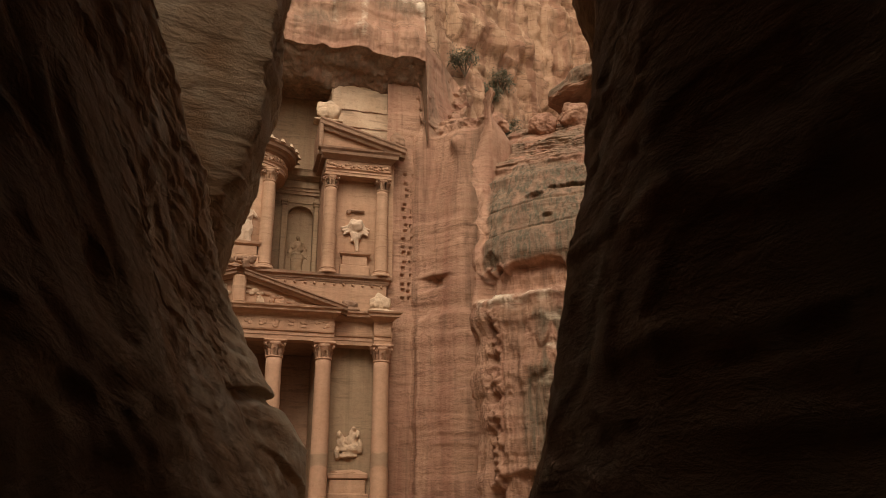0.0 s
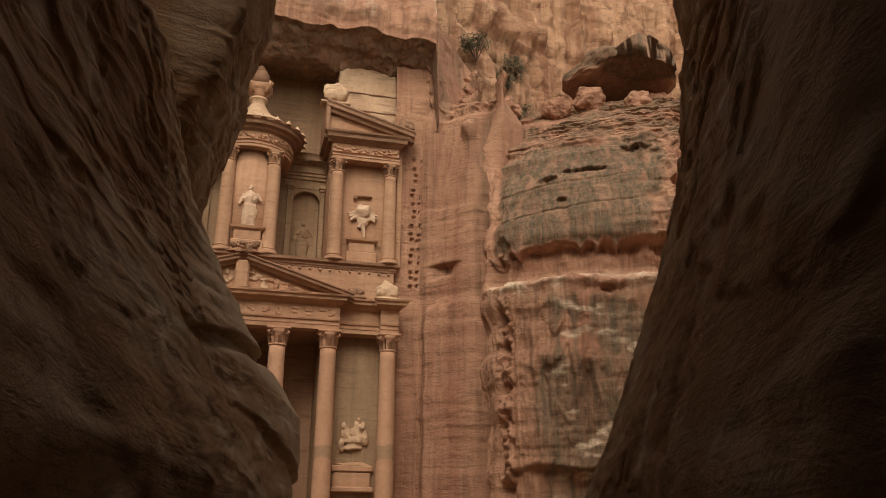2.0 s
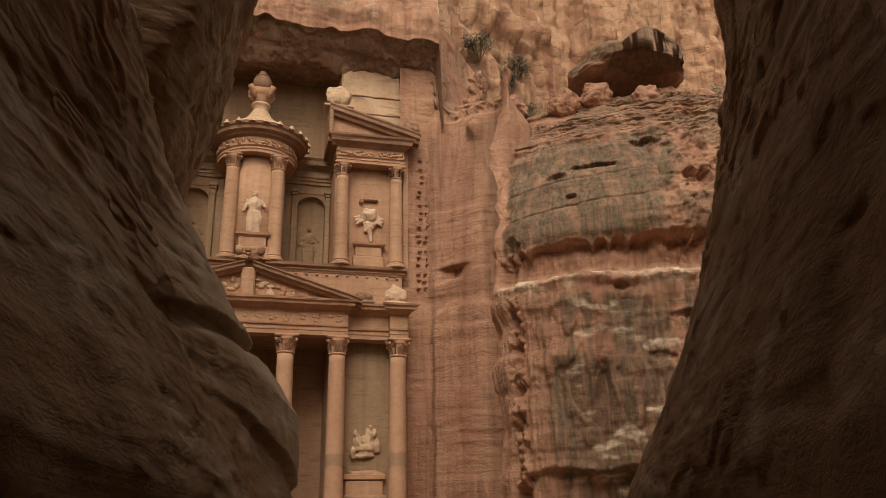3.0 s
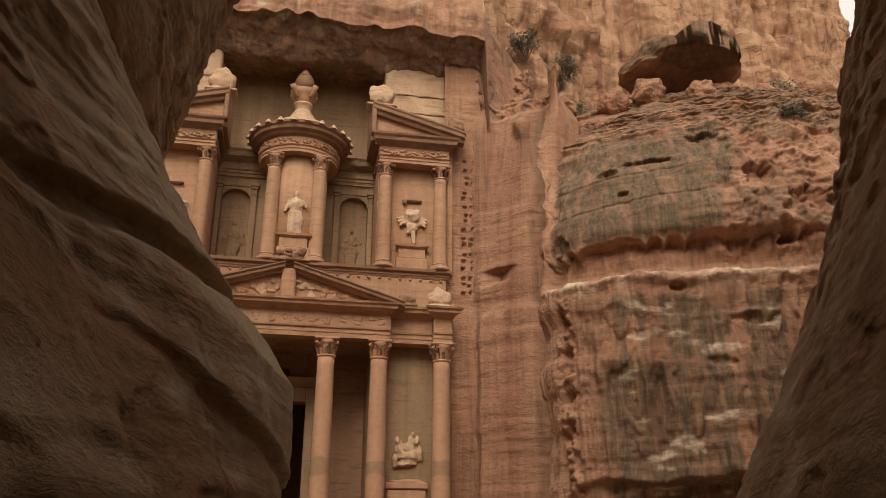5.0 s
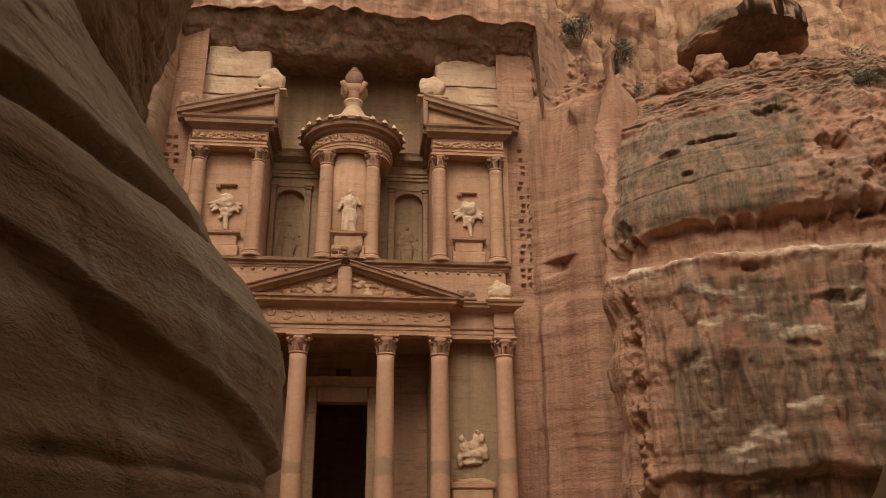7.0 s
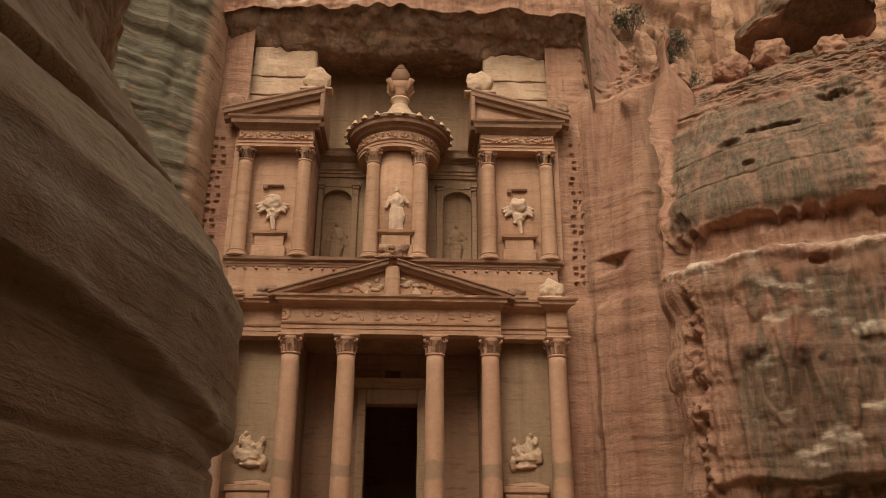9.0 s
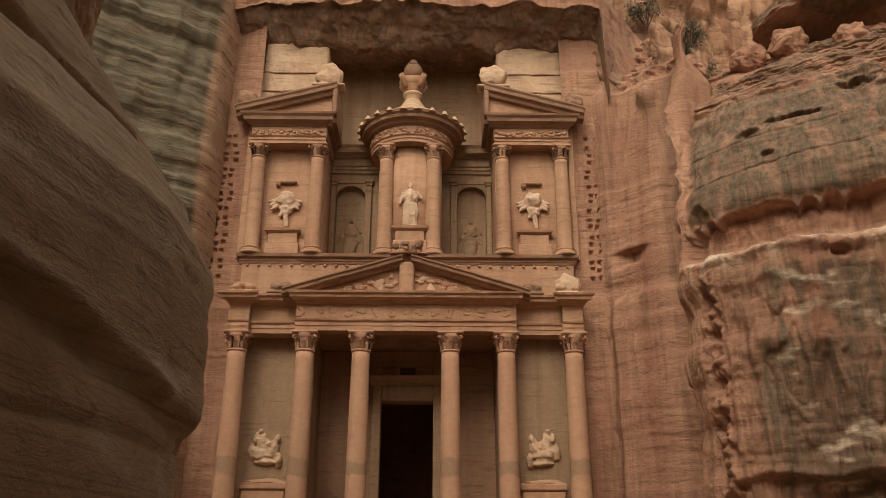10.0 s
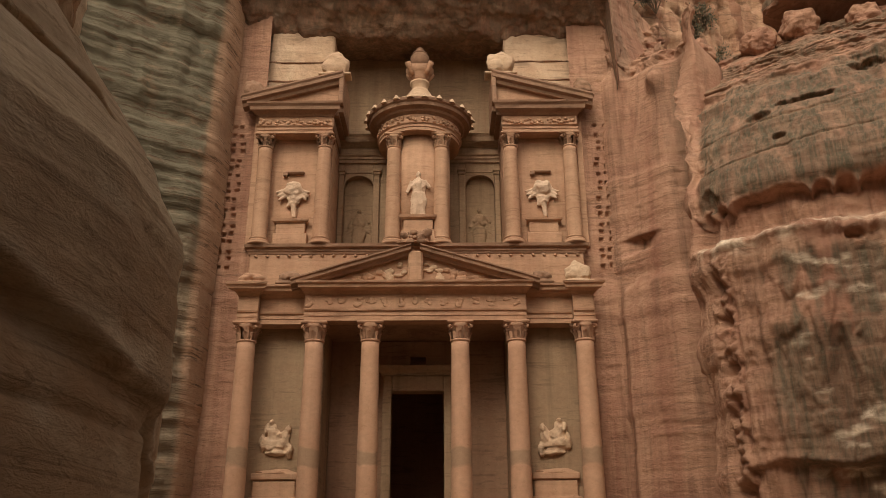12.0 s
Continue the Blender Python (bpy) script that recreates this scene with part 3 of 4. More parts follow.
        side = 0.65 * smooth01(S + n, 24.5, 26.5) * smooth01(Z, 19, 21) * smooth01(n2 + n, -0.05, 0.35)
        low = 0.88 * smooth01(S + 0.8 * n, 16.2, 17.0) * (1 - smooth01(Z, 15.8, 16.8)) * smooth01(fbm(P * np.array([.6, .6, .05]), 3, 58) + 0.6 * n + 0.25 * n2, -0.16, 0.02)
        pale = np.exp(-((Z - 17.3 - 0.4 * n - 0.02 * (S - 15)) / 0.55) ** 2) * smooth01(S, 12.5, 14)
        pale = np.maximum(pale, 0.9 * smooth01(fbm(P * np.array([.45, .45, 1.3]), 3, 66), 0.2, 0.4) * (1 - smooth01(Z, 15, 17)) * smooth01(S, 16, 18))
        crown = 0.8 * smooth01(Z + n, 29, 31) * smooth01(S, 11, 13) * smooth01(n2 + n, -0.4, 0.2)
        stain = 0.45 * (1 - smooth01(S, 6, 9)) * smooth01(fbm(P * np.array([.5, .5, .04]), 3, 59) + 0.3 * n, 0.05, 0.3) * smooth01(S, 0.8, 1.6)
        return [("varnish", np.maximum.reduce([v, low, side, crown, stain])), ("pale", pale)]

    cliff("cliff_right", RIGHT_PLAN, 860, np.concatenate([np.linspace(-0.5, 5, 20), np.linspace(5.1, 47, 430)]), setback, relief, CLIFF,
          "weathered red sandstone buttress with grey desert varnish, ledges and hollows", masks, (0.5, 0.87),
          lambda S, Z: np.where(Z > 30, 30 + (Z - 30) * (1 - 0.55 * smooth01(S, 3.0, 5.4)), Z), ([0, 5.1, 13.7, 15.3, 100], [0, 5.1, 10.9, 12.8, 97.5]))


right_cliff()


def far_cliff():
    pts = [(10, 8), (16, 8.5), (21, 9), (27, 13), (34, 17), (45, 20), (56, 22), (68, 23), (76, 25), (79, 29), (80, 50)]

    def relief(P, S, Z):
        return rock_relief(P, 83, 1.1, 0.6, 0.5, 0.3) + 0.9 * fbm(P * np.array([.35, .35, .06]), 4, 85, 0.55, True), 0.3 * fbm(P * 0.4, 3, 44)

    cliff("cliff_far", pts, 300, np.linspace(25, 110, 230), lambda S, Z: (Z - 40) * 0.10 + 0 * S, relief, CLIFF_FAR,
          "pale honey-coloured sandstone cliff rising behind the buttress")


far_cliff()


def ledge_top():
    """Broken shelf between the buttress and the far cliff."""
    X, V = np.meshgrid(np.linspace(16.5, 78, 300), np.linspace(0, 1, 170), indexing="ij")
    edge = np.interp(X, [16.5, 20, 22, 25.6, 29.6, 34.6, 78], [4, 0, -3.0, -6.6, -8.6, -9.8, -14])
    Y = edge + V * (26 - edge)
    P = np.stack([X, Y, 0 * X], -1)
    h = 35.6 + 0.13 * (Y + 6) + 1.0 * fbm(P * 0.16, 4, 61) + 0.9 * np.tanh(2.5 * fbm(P * 0.3, 3, 63)) + 0.45 * fbm(P * 0.9, 3, 64)
    h = h - 3.2 * (1 - smooth01(Y - edge, 0, 3.0))
    h = h + 3.0 * smooth01(21 - X, 0, 4) * smooth01(Y, 2, 6)
    P[..., 2] = h
    z = np.zeros_like(h)
    tagged(grid_mesh("cliff_shelf", P, CLIFF, [("varnish", smooth01(fbm(P * .3, 3, 12), 0, .4) * 0.5), ("pale", z)]),
           "broken reddish sandstone shelf on top of the buttress", "cliff", kind="structure")


ledge_top()


def left_cliff():
    pts = [(-14.4, 0.55), (-14.55, -0.5), (-14.75, -1.7), (-15.9, -2.6), (-19, -5.0), (-24, -8.5), (-31, -13), (-42, -22), (-60, -36)]

    def relief(P, S, Z):
        k = smooth01(S, 2.2, 3.2)
        return (rock_relief(P, 13, 0.45, 0.12, 0.16, 0.9) + 0.20 * np.tanh(4 * fbm(np.stack([Z * 1.9 + 0.3 * fbm(P * 0.2, 3, 15), S * 0.05, Z * 0], -1), 4, 16, 0.6))) * (0.2 + 0.8 * k), 0.06 * fbm(P, 3, 3)

    def masks(P, S, Z):
        n = fbm(P * 0.15, 4, 19)
        v = smooth01(S + 0.5 * n, 2.4, 2.9) * (0.75 + 0.25 * smooth01(Z + 6 * n, 20, 24))
        pale = np.exp(-((Z - 46 - 2 * n) / 2.5) ** 2) * smooth01(S, 2, 4)
        return [("varnish", v), ("pale", pale)]

    cliff("cliff_left", pts, 300, np.linspace(-0.5, 75, 460), lambda S, Z: Z * 0.012 + 0 * S, relief, CLIFF_BEDDED,
          "layered sandstone cliff with grey and rust streaks beside the facade", masks, rounding=130)


left_cliff()


def cliff_above():
    """The rough cliff that hangs over the carved recess, and the recess's rough ceiling."""
    n = 400
    x = np.linspace(-17.5, 25, n)
    lip = 43.1 + 0.5 * vnoise(np.stack([x * 0.35, x * 0, x * 0], -1), 3) + 0.25 * vnoise(np.stack([x * 1.1, x * 0, x * 0], -1), 4) - 0.4 * smooth01(np.abs(x), 11.5, 14.5) - 8.0 * smooth01(np.abs(x), 14.7, 15.3)
    prof = np.concatenate([np.linspace(0, 1, 90), 1 + np.linspace(0.004, 1, 150) ** 1.3])
    X = np.repeat(x[:, None], len(prof), 1)
    U = np.repeat(prof[None], n, 0)
    under = np.clip(U, 0, 1)
    up = np.clip(U - 1, 0, 1)
    Y = 6.5 - 8.0 * under ** 0.8 - 0.5 * smooth01(up, 0, 0.05) + 6.0 * up
    Y = Y + (9 * smooth01(x, 14.6, 17.0) + 6 * smooth01(x, 17, 24))[:, None]
    Z = 41.4 - 0.5 * smooth01(under, 0, 0.45) + (lip[:, None] - 40.9) * smooth01(under, 0.5, 1.0) + up * 34
    P = np.stack([X, Y, Z], -1)
    d = rock_relief(P, 47, 0.55, 0.3, 0.18)
    P[..., 1] -= d * (0.3 + 0.7 * smooth01(U, 0.8, 1.05))
    P[..., 2] -= d * 0.9 * (1 - smooth01(U, 0.9, 1.05)) * smooth01(U, 0, 0.2)
    m = fbm(P * 0.2, 3, 9)
    # Recess ceiling (U < 1): its shade is put into the colour as an even dark coat.
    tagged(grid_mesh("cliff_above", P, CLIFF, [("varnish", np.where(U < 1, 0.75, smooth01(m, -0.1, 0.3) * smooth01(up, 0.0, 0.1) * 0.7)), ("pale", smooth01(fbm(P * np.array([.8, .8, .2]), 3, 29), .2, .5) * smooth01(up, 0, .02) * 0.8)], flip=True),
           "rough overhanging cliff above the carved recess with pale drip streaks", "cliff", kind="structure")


cliff_above()


# ---- carved facade: walls of the recess ----
def notched_wall(name, x0, x1, y, z0, z1, side):
    """Flat rock beside the facade with two rows of cut footholds."""
    nx, nz = 64, 700
    X, Z = np.meshgrid(np.linspace(x0, x1, nx), np.linspace(z0, z1, nz), indexing="ij")
    P = np.stack([X, 0 * X + y, Z], -1)
    d = 0.10 * fbm(P * 0.5, 3, 5) + 0.05 * fbm(P * 2, 3, 6) + 0.07 * np.tanh(3 * fbm(np.stack([Z * 0.9, X * 0.1, X * 0], -1), 3, 8))
    for row in (0, 1):
        for k in range(18):
            hz = 21.0 + 0.66 * k + 0.1 * math.sin(k * 2.3 + row)
            hx = side * (13.35 + 0.62 * row + 0.03 * (k - 9) * (0.5 if side > 0 else -0.6)) + 0.06 * math.sin(k * 5.1)
            hx += 0.09 * math.sin(k * 7.7 + 3 * row)
            q = np.maximum(np.abs(X - hx) / 0.13, np.abs(Z - hz) / (0.12 + 0.03 * math.sin(k * 3.3)))
            d = d - 0.26 * np.clip(1.35 - q, 0, 0.35) / 0.35
    P[..., 1] -= d
    z = np.zeros_like(X)
    tagged(grid_mesh(name, P, CLIFF, [("varnish", z), ("pale", z)]), "dressed rock strip beside the facade with rows of cut footholds", "rock wall", kind="structure")


notched_wall("wall_strip_right", 11.7, 14.7, 0.75, -0.3, 42.5, 1)
notched_wall("wall_strip_left", -14.9, -11.7, 0.75, -0.3, 42.5, -1)


def wall_piece(name, dims, mat, label):
    b = bmesh.new()
    for d in dims:
        box(*d, 0.03, b)
    return tagged(part(name, b, mat), label, "wall", kind="structure")


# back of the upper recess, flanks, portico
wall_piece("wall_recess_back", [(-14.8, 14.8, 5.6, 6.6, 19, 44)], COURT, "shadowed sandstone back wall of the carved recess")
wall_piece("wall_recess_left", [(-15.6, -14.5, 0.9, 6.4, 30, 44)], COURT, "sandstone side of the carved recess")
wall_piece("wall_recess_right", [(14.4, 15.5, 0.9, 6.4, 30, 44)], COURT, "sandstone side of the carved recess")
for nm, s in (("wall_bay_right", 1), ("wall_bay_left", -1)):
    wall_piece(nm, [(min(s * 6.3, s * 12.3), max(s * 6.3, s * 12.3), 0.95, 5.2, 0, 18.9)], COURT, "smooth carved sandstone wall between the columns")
# Portico and chamber take the darker stone, so part of their shade is painted.
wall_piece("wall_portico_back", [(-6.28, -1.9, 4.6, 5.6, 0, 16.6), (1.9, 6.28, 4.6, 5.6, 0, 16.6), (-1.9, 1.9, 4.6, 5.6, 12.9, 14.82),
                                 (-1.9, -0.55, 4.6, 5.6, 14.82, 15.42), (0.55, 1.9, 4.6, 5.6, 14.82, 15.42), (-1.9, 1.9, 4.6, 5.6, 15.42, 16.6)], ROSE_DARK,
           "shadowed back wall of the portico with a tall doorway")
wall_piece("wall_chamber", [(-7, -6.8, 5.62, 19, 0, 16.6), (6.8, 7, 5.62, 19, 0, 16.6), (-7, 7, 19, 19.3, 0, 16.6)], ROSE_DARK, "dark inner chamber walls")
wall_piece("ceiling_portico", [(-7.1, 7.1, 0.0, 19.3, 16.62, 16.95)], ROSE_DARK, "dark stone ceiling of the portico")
wall_piece("floor_portico", [(-13, 13, -2.2, 19.3, -0.2, 1.6), (-5, 5, -3.2, -2.2, -0.2, 1.1), (-5, 5, -4.2, -3.2, -0.2, 0.6)], ROSE, "stone podium and steps under the columns")


def melt(ob, size):
    """Runs the lumps of one carving together into one weathered skin."""
    m = ob.modifiers.new("melt", "REMESH")
    m.mode, m.voxel_size, m.use_smooth_shade = "VOXEL", size, True
    sm = ob.modifiers.new("soften", "SMOOTH")
    sm.factor, sm.iterations = 0.5, 2
    return ob


# ---- columns ----
def leaf_mesh(w, h, curl):
    b = bmesh.new()
    rows = []
    for k in range(6):
        t = k / 5
        ww = w * (0.75 + 0.5 * math.sin(math.pi * min(1, t * 1.1))) * (1 - 0.55 * t ** 3)
        f = curl * t ** 2.5
        z = h * t - (0.18 * h if k == 5 else 0)
        rows.append([b.verts.new((-ww / 2, -f + 0.05, z)), b.verts.new((0, -f - 0.07, z)), b.verts.new((ww / 2, -f + 0.05, z))])
    for a, c in zip(rows, rows[1:]):
        for i in (0, 1):
            b.faces.new((a[i], a[i + 1], c[i + 1], c[i]))
    g = bmesh.ops.solidify(b, geom=b.faces[:], thickness=0.09)
    me = bpy.data.meshes.new("leaf")
    bmesh.ops.recalc_face_normals(b, faces=b.faces)
    b.to_mesh(me)
    b.free()
    return me


def volute_mesh(r):
    b = bmesh.new()
    pts = []
    for i in range(22):
        a = i * 0.42
        rr = r * (1 - i / 26)
        pts.append((rr * math.cos(a), rr * math.sin(a)))
    rows = [[b.verts.new((x, y0, z)) for y0 in (-0.09, 0.09)] + [b.verts.new((x * 0.78, y0, z * 0.78)) for y0 in (0.09, -0.09)] for x, z in pts]
    for a, c in zip(rows, rows[1:]):
        for i in range(4):
            b.faces.new((a[i], a[(i + 1) % 4], c[(i + 1) % 4], c[i]))
    b.faces.new(rows[0][::-1]), b.faces.new(rows[-1])
    me = bpy.data.meshes.new("volute")
    bmesh.ops.recalc_face_normals(b, faces=b.faces)
    b.to_mesh(me)
    b.free()
    return me


def column(x, y, z0, z1, r, cap_h, label, group, mat, first=None):
    if first:
        return copy_thing(first, pose(x, y, z0))
    root = thing("column", label, "column", (x, y, z0), group)
    h = z1 - z0
    part("base", lathe([(r * 1.42, 0), (r * 1.42, r * .28), (r * 1.34, r * .3), (r * 1.4, r * .42), (r * 1.3, r * .58), (r * 1.12, r * .62), (r * 1.1, r * .74), (r * 1.2, r * .8), (r * 1.2, r * .9), (r * 1.03, r * 1.0)], 28), mat, root, smooth=True)
    prof = [(r * 1.02, r * 0.98)]
    n = 22
    for k in range(n + 1):
        t = k / n
        prof.append((r * (1.0 - 0.13 * t ** 1.6) * (1 + 0.006 * math.sin(k * 3.7)), r * 1.05 + (h - cap_h - r * 1.05) * t))
    part("shaft", lathe(prof, 32), mat, root, smooth=True)
    zc = h - cap_h
    rt = r * 0.87
    part("necking", lathe([(rt * 1.0, zc - .02), (rt * 1.12, zc + .03), (rt * 1.14, zc + .10), (rt * 1.0, zc + .16)], 28), mat, root, smooth=True)
    cap = part("capital", lathe([(rt * .98, zc + .14), (rt * 1.0, zc + cap_h * .45), (rt * 1.2, zc + cap_h * .7), (rt * 1.5, zc + cap_h * .86)], 28), mat, root, "worn Corinthian capital", smooth=True)
    b = bmesh.new()
    ring = []
    for k in range(32):
        a = 2 * math.pi * k / 32
        c = max(abs(math.cos(a)), abs(math.sin(a)))
        rr = min(rt * 1.5 / c, rt * 1.95) * (1 - 0.10 * (1 - abs(math.sin(2 * a))))
        ring.append((rr * math.cos(a), rr * math.sin(a)))
    lo = [b.verts.new((u * .95, v * .95, zc + cap_h * .86)) for u, v in ring]
    mi = [b.verts.new((u * 1.02, v * 1.02, zc + cap_h * .92)) for u, v in ring]
    hi = [b.verts.new((u, v, h)) for u, v in ring]
    for p, q in ((lo, mi), (mi, hi)):
        for k in range(32):
            b.faces.new((p[k], p[(k + 1) % 32], q[(k + 1) % 32], q[k]))
    b.faces.new(lo[::-1]), b.faces.new(hi)
    part("abacus", b, mat, cap)
    l1, l2, vo = leaf_mesh(rt * .66, cap_h * .44, rt * .42), leaf_mesh(rt * .62, cap_h * .72, rt * .5), volute_mesh(rt * .34)
    for me in (l1, l2, vo):
        me.materials.append(mat)
    for k in range(8):
        for me, off in ((l1, 0.0), (l2, 0.5)):
            a = 2 * math.pi * (k + off) / 8
            o = new("leaf", me)
            o.parent = cap
            o.matrix_basis = Matrix.Rotation(a, 4, "Z") @ pose(0, -rt * 1.0, zc + .15)
    for k in range(4):
        o = new("volute", vo)
        o.parent = cap
        o.matrix_basis = Matrix.Rotation(math.pi / 4 + k * math.pi / 2, 4, "Z") @ pose(0, -rt * 1.55, zc + cap_h * .68, 0, 0, 90)
    return root


LOWER_X = (-11.3, -6.75, -3.0, 3.0, 6.75, 11.3)
low = None
for cx in LOWER_X:
    c = column(cx, -0.6, 1.6, 16.55, 0.68, 1.35, "tall rose sandstone Corinthian column of the portico, stained low down", "lower colonnade", ROSE_COL, low)
    low = low or c
up = None
for cx in (-11.25, -6.87, 6.87, 11.25):
    c = column(cx, 0.15, 22.45, 31.2, 0.56, 1.1, "slender rose sandstone Corinthian column of the upper storey", "upper columns", ROSE, up)
    up = up or c
for cx, cy in ((-1.74, 0.25), (1.74, 0.25)):
    column(cx, cy, 22.45, 31.2, 0.56, 1.1, "", "", ROSE, up)


def entablature(name, x0, x1, back, z, label, orn, seed, ends=0.5):
    """Architrave, frieze and cornice; z gives their four levels."""
    root = thing(name, label, "entablature", ((x0 + x1) / 2, back, z[0]))
    inv = root.matrix_basis.translation.copy()

    def put(nm, bm):
        bmesh.ops.translate(bm, verts=bm.verts, vec=-inv)
        return part(nm, bm, ROSE, root)
    a, b, c, d = z
    put("architrave", moulding([(0.0, a), (.0, a + (b - a) * .42), (.05, a + (b - a) * .44), (.05, a + (b - a) * .8), (.16, a + (b - a) * .86), (.2, b)], x0, x1, back))
    fr = put("frieze", moulding([(0.0, b), (0.02, c)], x0, x1, back))
    put("cornice", moulding([(.06, c), (.22, c + (d - c) * .2), (.3, c + (d - c) * .3), (.75, c + (d - c) * .42), (.8, c + (d - c) * .68), (.95, c + (d - c) * .8), (1.0, d)], x0, x1, back, ends=ends))
    if orn:
        rnd = random.Random(seed)
        for k in range(orn):
            bm = bmesh.new()
            w = (x1 - x0) / orn
            x = x0 + w * (k + .5) + rnd.uniform(-.1, .1)
            for j in range(4):
                blob(bm, (x + rnd.uniform(-.22, .22) * w - inv.x, -0.02, (b + c) / 2 + rnd.uniform(-.25, .22) * (c - b) - inv.z), (w * rnd.uniform(.14, .28), .06, (c - b) * rnd.uniform(.1, .2)), .4, 2, seed + 5 * k + j)
            melt(part("frieze_ornament", bm, ROSE, fr, smooth=True), .05)
    return root


LZ = (16.58, 17.35, 18.42, 19.12)
entablature("entablature", -7.45, 7.45, -1.15, LZ, "carved sandstone entablature over the four inner columns, cornice chipped", 15, 3)
for s in (-1, 1):
    x0, x1 = sorted((s * 7.5, s * 10.6))
    entablature("entablature", x0, x1, -0.35, LZ, "plain recessed sandstone entablature between two columns", 0, 5, 0.0)
    x0, x1 = sorted((s * 10.62, s * 12.0))
    entablature("entablature", x0, x1, -0.95, LZ, "projecting sandstone entablature block over the corner column", 0, 7, 0.75)
    b = bmesh.new()
    box(*sorted((s * 7.4, s * 12.2)), -0.3, 1.0, 16.6, 19.05, 0.03, b)
    tagged(part("entablature_backing", b, ROSE), "plain stone behind the entablature", "stone block")
b = box(-7.4, 7.4, -1.1, 0.3, 16.62, 19.08, 0.03)
tagged(part("entablature_backing", b, ROSE), "plain stone lintel behind the entablature", "stone block")


# ---- pediment ----
def raking(x0, z0, x1, z1, y_front, depth, thick, steps=3):
    """A sloping cornice from the low end to the apex, stepping forward upwards."""
    b = bmesh.new()
    n = 14
    rings = []
    prof = [(0.45 * depth, -thick), (0.55 * depth, -thick * .72), (0.85 * depth, -thick * .6), (0.88 * depth, -thick * .3), (depth, -thick * .15), (depth, 0)]
    for i in range(n + 1):
        t = i / n
        x, z = x0 + (x1 - x0) * t, z0 + (z1 - z0) * t
        w = 0.04 * noise.noise(Vector((x * 1.4, z, 3)))
        rings.append([b.verts.new((x, y_front + depth - f + w, z + dz + w)) for f, dz in prof] + [b.verts.new((x, y_front + depth + .3, z)), b.verts.new((x, y_front + depth + .3, z - thick))])
    m = len(rings[0])
    for p, q in zip(rings, rings[1:]):
        for k in range(m):
            b.faces.new((p[k], q[k], q[(k + 1) % m], p[(k + 1) % m]))
    b.faces.new(rings[0][::-1]), b.faces.new(rings[-1])
    return b


def pediment():
    root = thing("pediment", "broken triangular sandstone pediment with a worn relief in the middle", "pediment")
    part("raking_cornice", raking(-8.35, 19.3, -0.3, 21.75, -2.1, 1.05, .62), ROSE_DARK, root)
    part("raking_cornice", raking(8.35, 19.3, 0.3, 21.75, -2.1, 1.05, .62), ROSE_DARK, root)
    b = bmesh.new()
    v = [b.verts.new(p) for p in ((-7.6, -1.15, 19.1), (7.6, -1.15, 19.1), (0, -1.15, 21.5), (-7.6, 0.0, 19.1), (7.6, 0.0, 19.1), (0, 0.0, 21.5))]
    for f in ((0, 1, 2), (3, 5, 4), (0, 3, 4, 1), (1, 4, 5, 2), (2, 5, 3, 0)):
        b.faces.new([v[i] for i in f])
    tym = part("tympanum", b, ROSE, root)
    part("pillar_stub", box(-0.5, 0.5, -1.75, -1.1, 19.15, 21.35, .12), ROSE, tym)
    rnd = random.Random(8)
    for s in (-1, 1):
        for k in range(7):
            b = bmesh.new()
            x = s * (0.9 + 0.75 * k)
            hh = max(.12, 1.55 - 0.27 * k)
            for j in range(4):
                blob(b, (x + rnd.uniform(-.3, .3), -1.2, 19.3 + rnd.uniform(.1, .8) * hh), (rnd.uniform(.2, .4), .13, rnd.uniform(.12, .3) * min(1, hh + .3)), .5, 1, k * 7 + j + s)
            melt(part("relief", b, ROSE_PALE if k < 2 else ROSE, tym, smooth=True), .05)
    b = bmesh.new()
    for j in range(9):
        blob(b, (rnd.uniform(-1.0, 1.0), -1.75, 22.0 + rnd.uniform(0, .75)), (.34, .25, .28), .5, 1, 50 + j)
    melt(part("acroterion", b, ROSE_DARK, root, "worn crest ornament on the apex", smooth=True), .05)


pediment()


# ---- attic ----
def attic():
    root = thing("attic", "smooth pink sandstone attic wall with a projecting coping", "attic wall")
    part("wall", box(-11.75, 11.75, 0.05, 5.6, 19.05, 21.9, .05), ROSE, root)
    part("coping", moulding([(.0, 21.75), (.06, 21.9), (.12, 21.95), (.12, 22.1), (.35, 22.2), (.4, 22.42)], -11.85, 11.85, 0.0, ends=.7), ROSE_DARK, root)
    part("coping_top", box(-11.9, 11.9, -.1, 5.6, 22.0, 22.44, .03), ROSE_DARK, root)
    rnd = random.Random(4)
    for k in range(30):
        x = -11.3 + 22.6 * k / 29
        part("boss", blob(bmesh.new(), (x, -0.02, 21.62), (.13, .1, .12), .3, 1, k), ROSE, root, smooth=True)


attic()


def eagle(name, x, y, z, w, h, mat, seed, label):
    b = bmesh.new()
    box(x - w * .62, x + w * .62, y - .5, y + .6, z, z + .22, .05, b)
    blob(b, (x, y, z + .22 + h * .42), (w * .5, .5, h * .48), .35, 3, seed)
    blob(b, (x - w * .22, y - .2, z + .2 + h * .3), (w * .3, .4, h * .32), .4, 2, seed + 1)
    blob(b, (x + w * .25, y - .15, z + .2 + h * .36), (w * .26, .4, h * .36), .4, 2, seed + 2)
    tagged(melt(part(name, b, mat, smooth=True), .06), label, "carved ornament", "acroteria")


eagle("acroterion", -11.2, -.9, 19.14, 1.7, .75, ROSE, 3, "eroded stone eagle stump on the corner of the lower cornice")
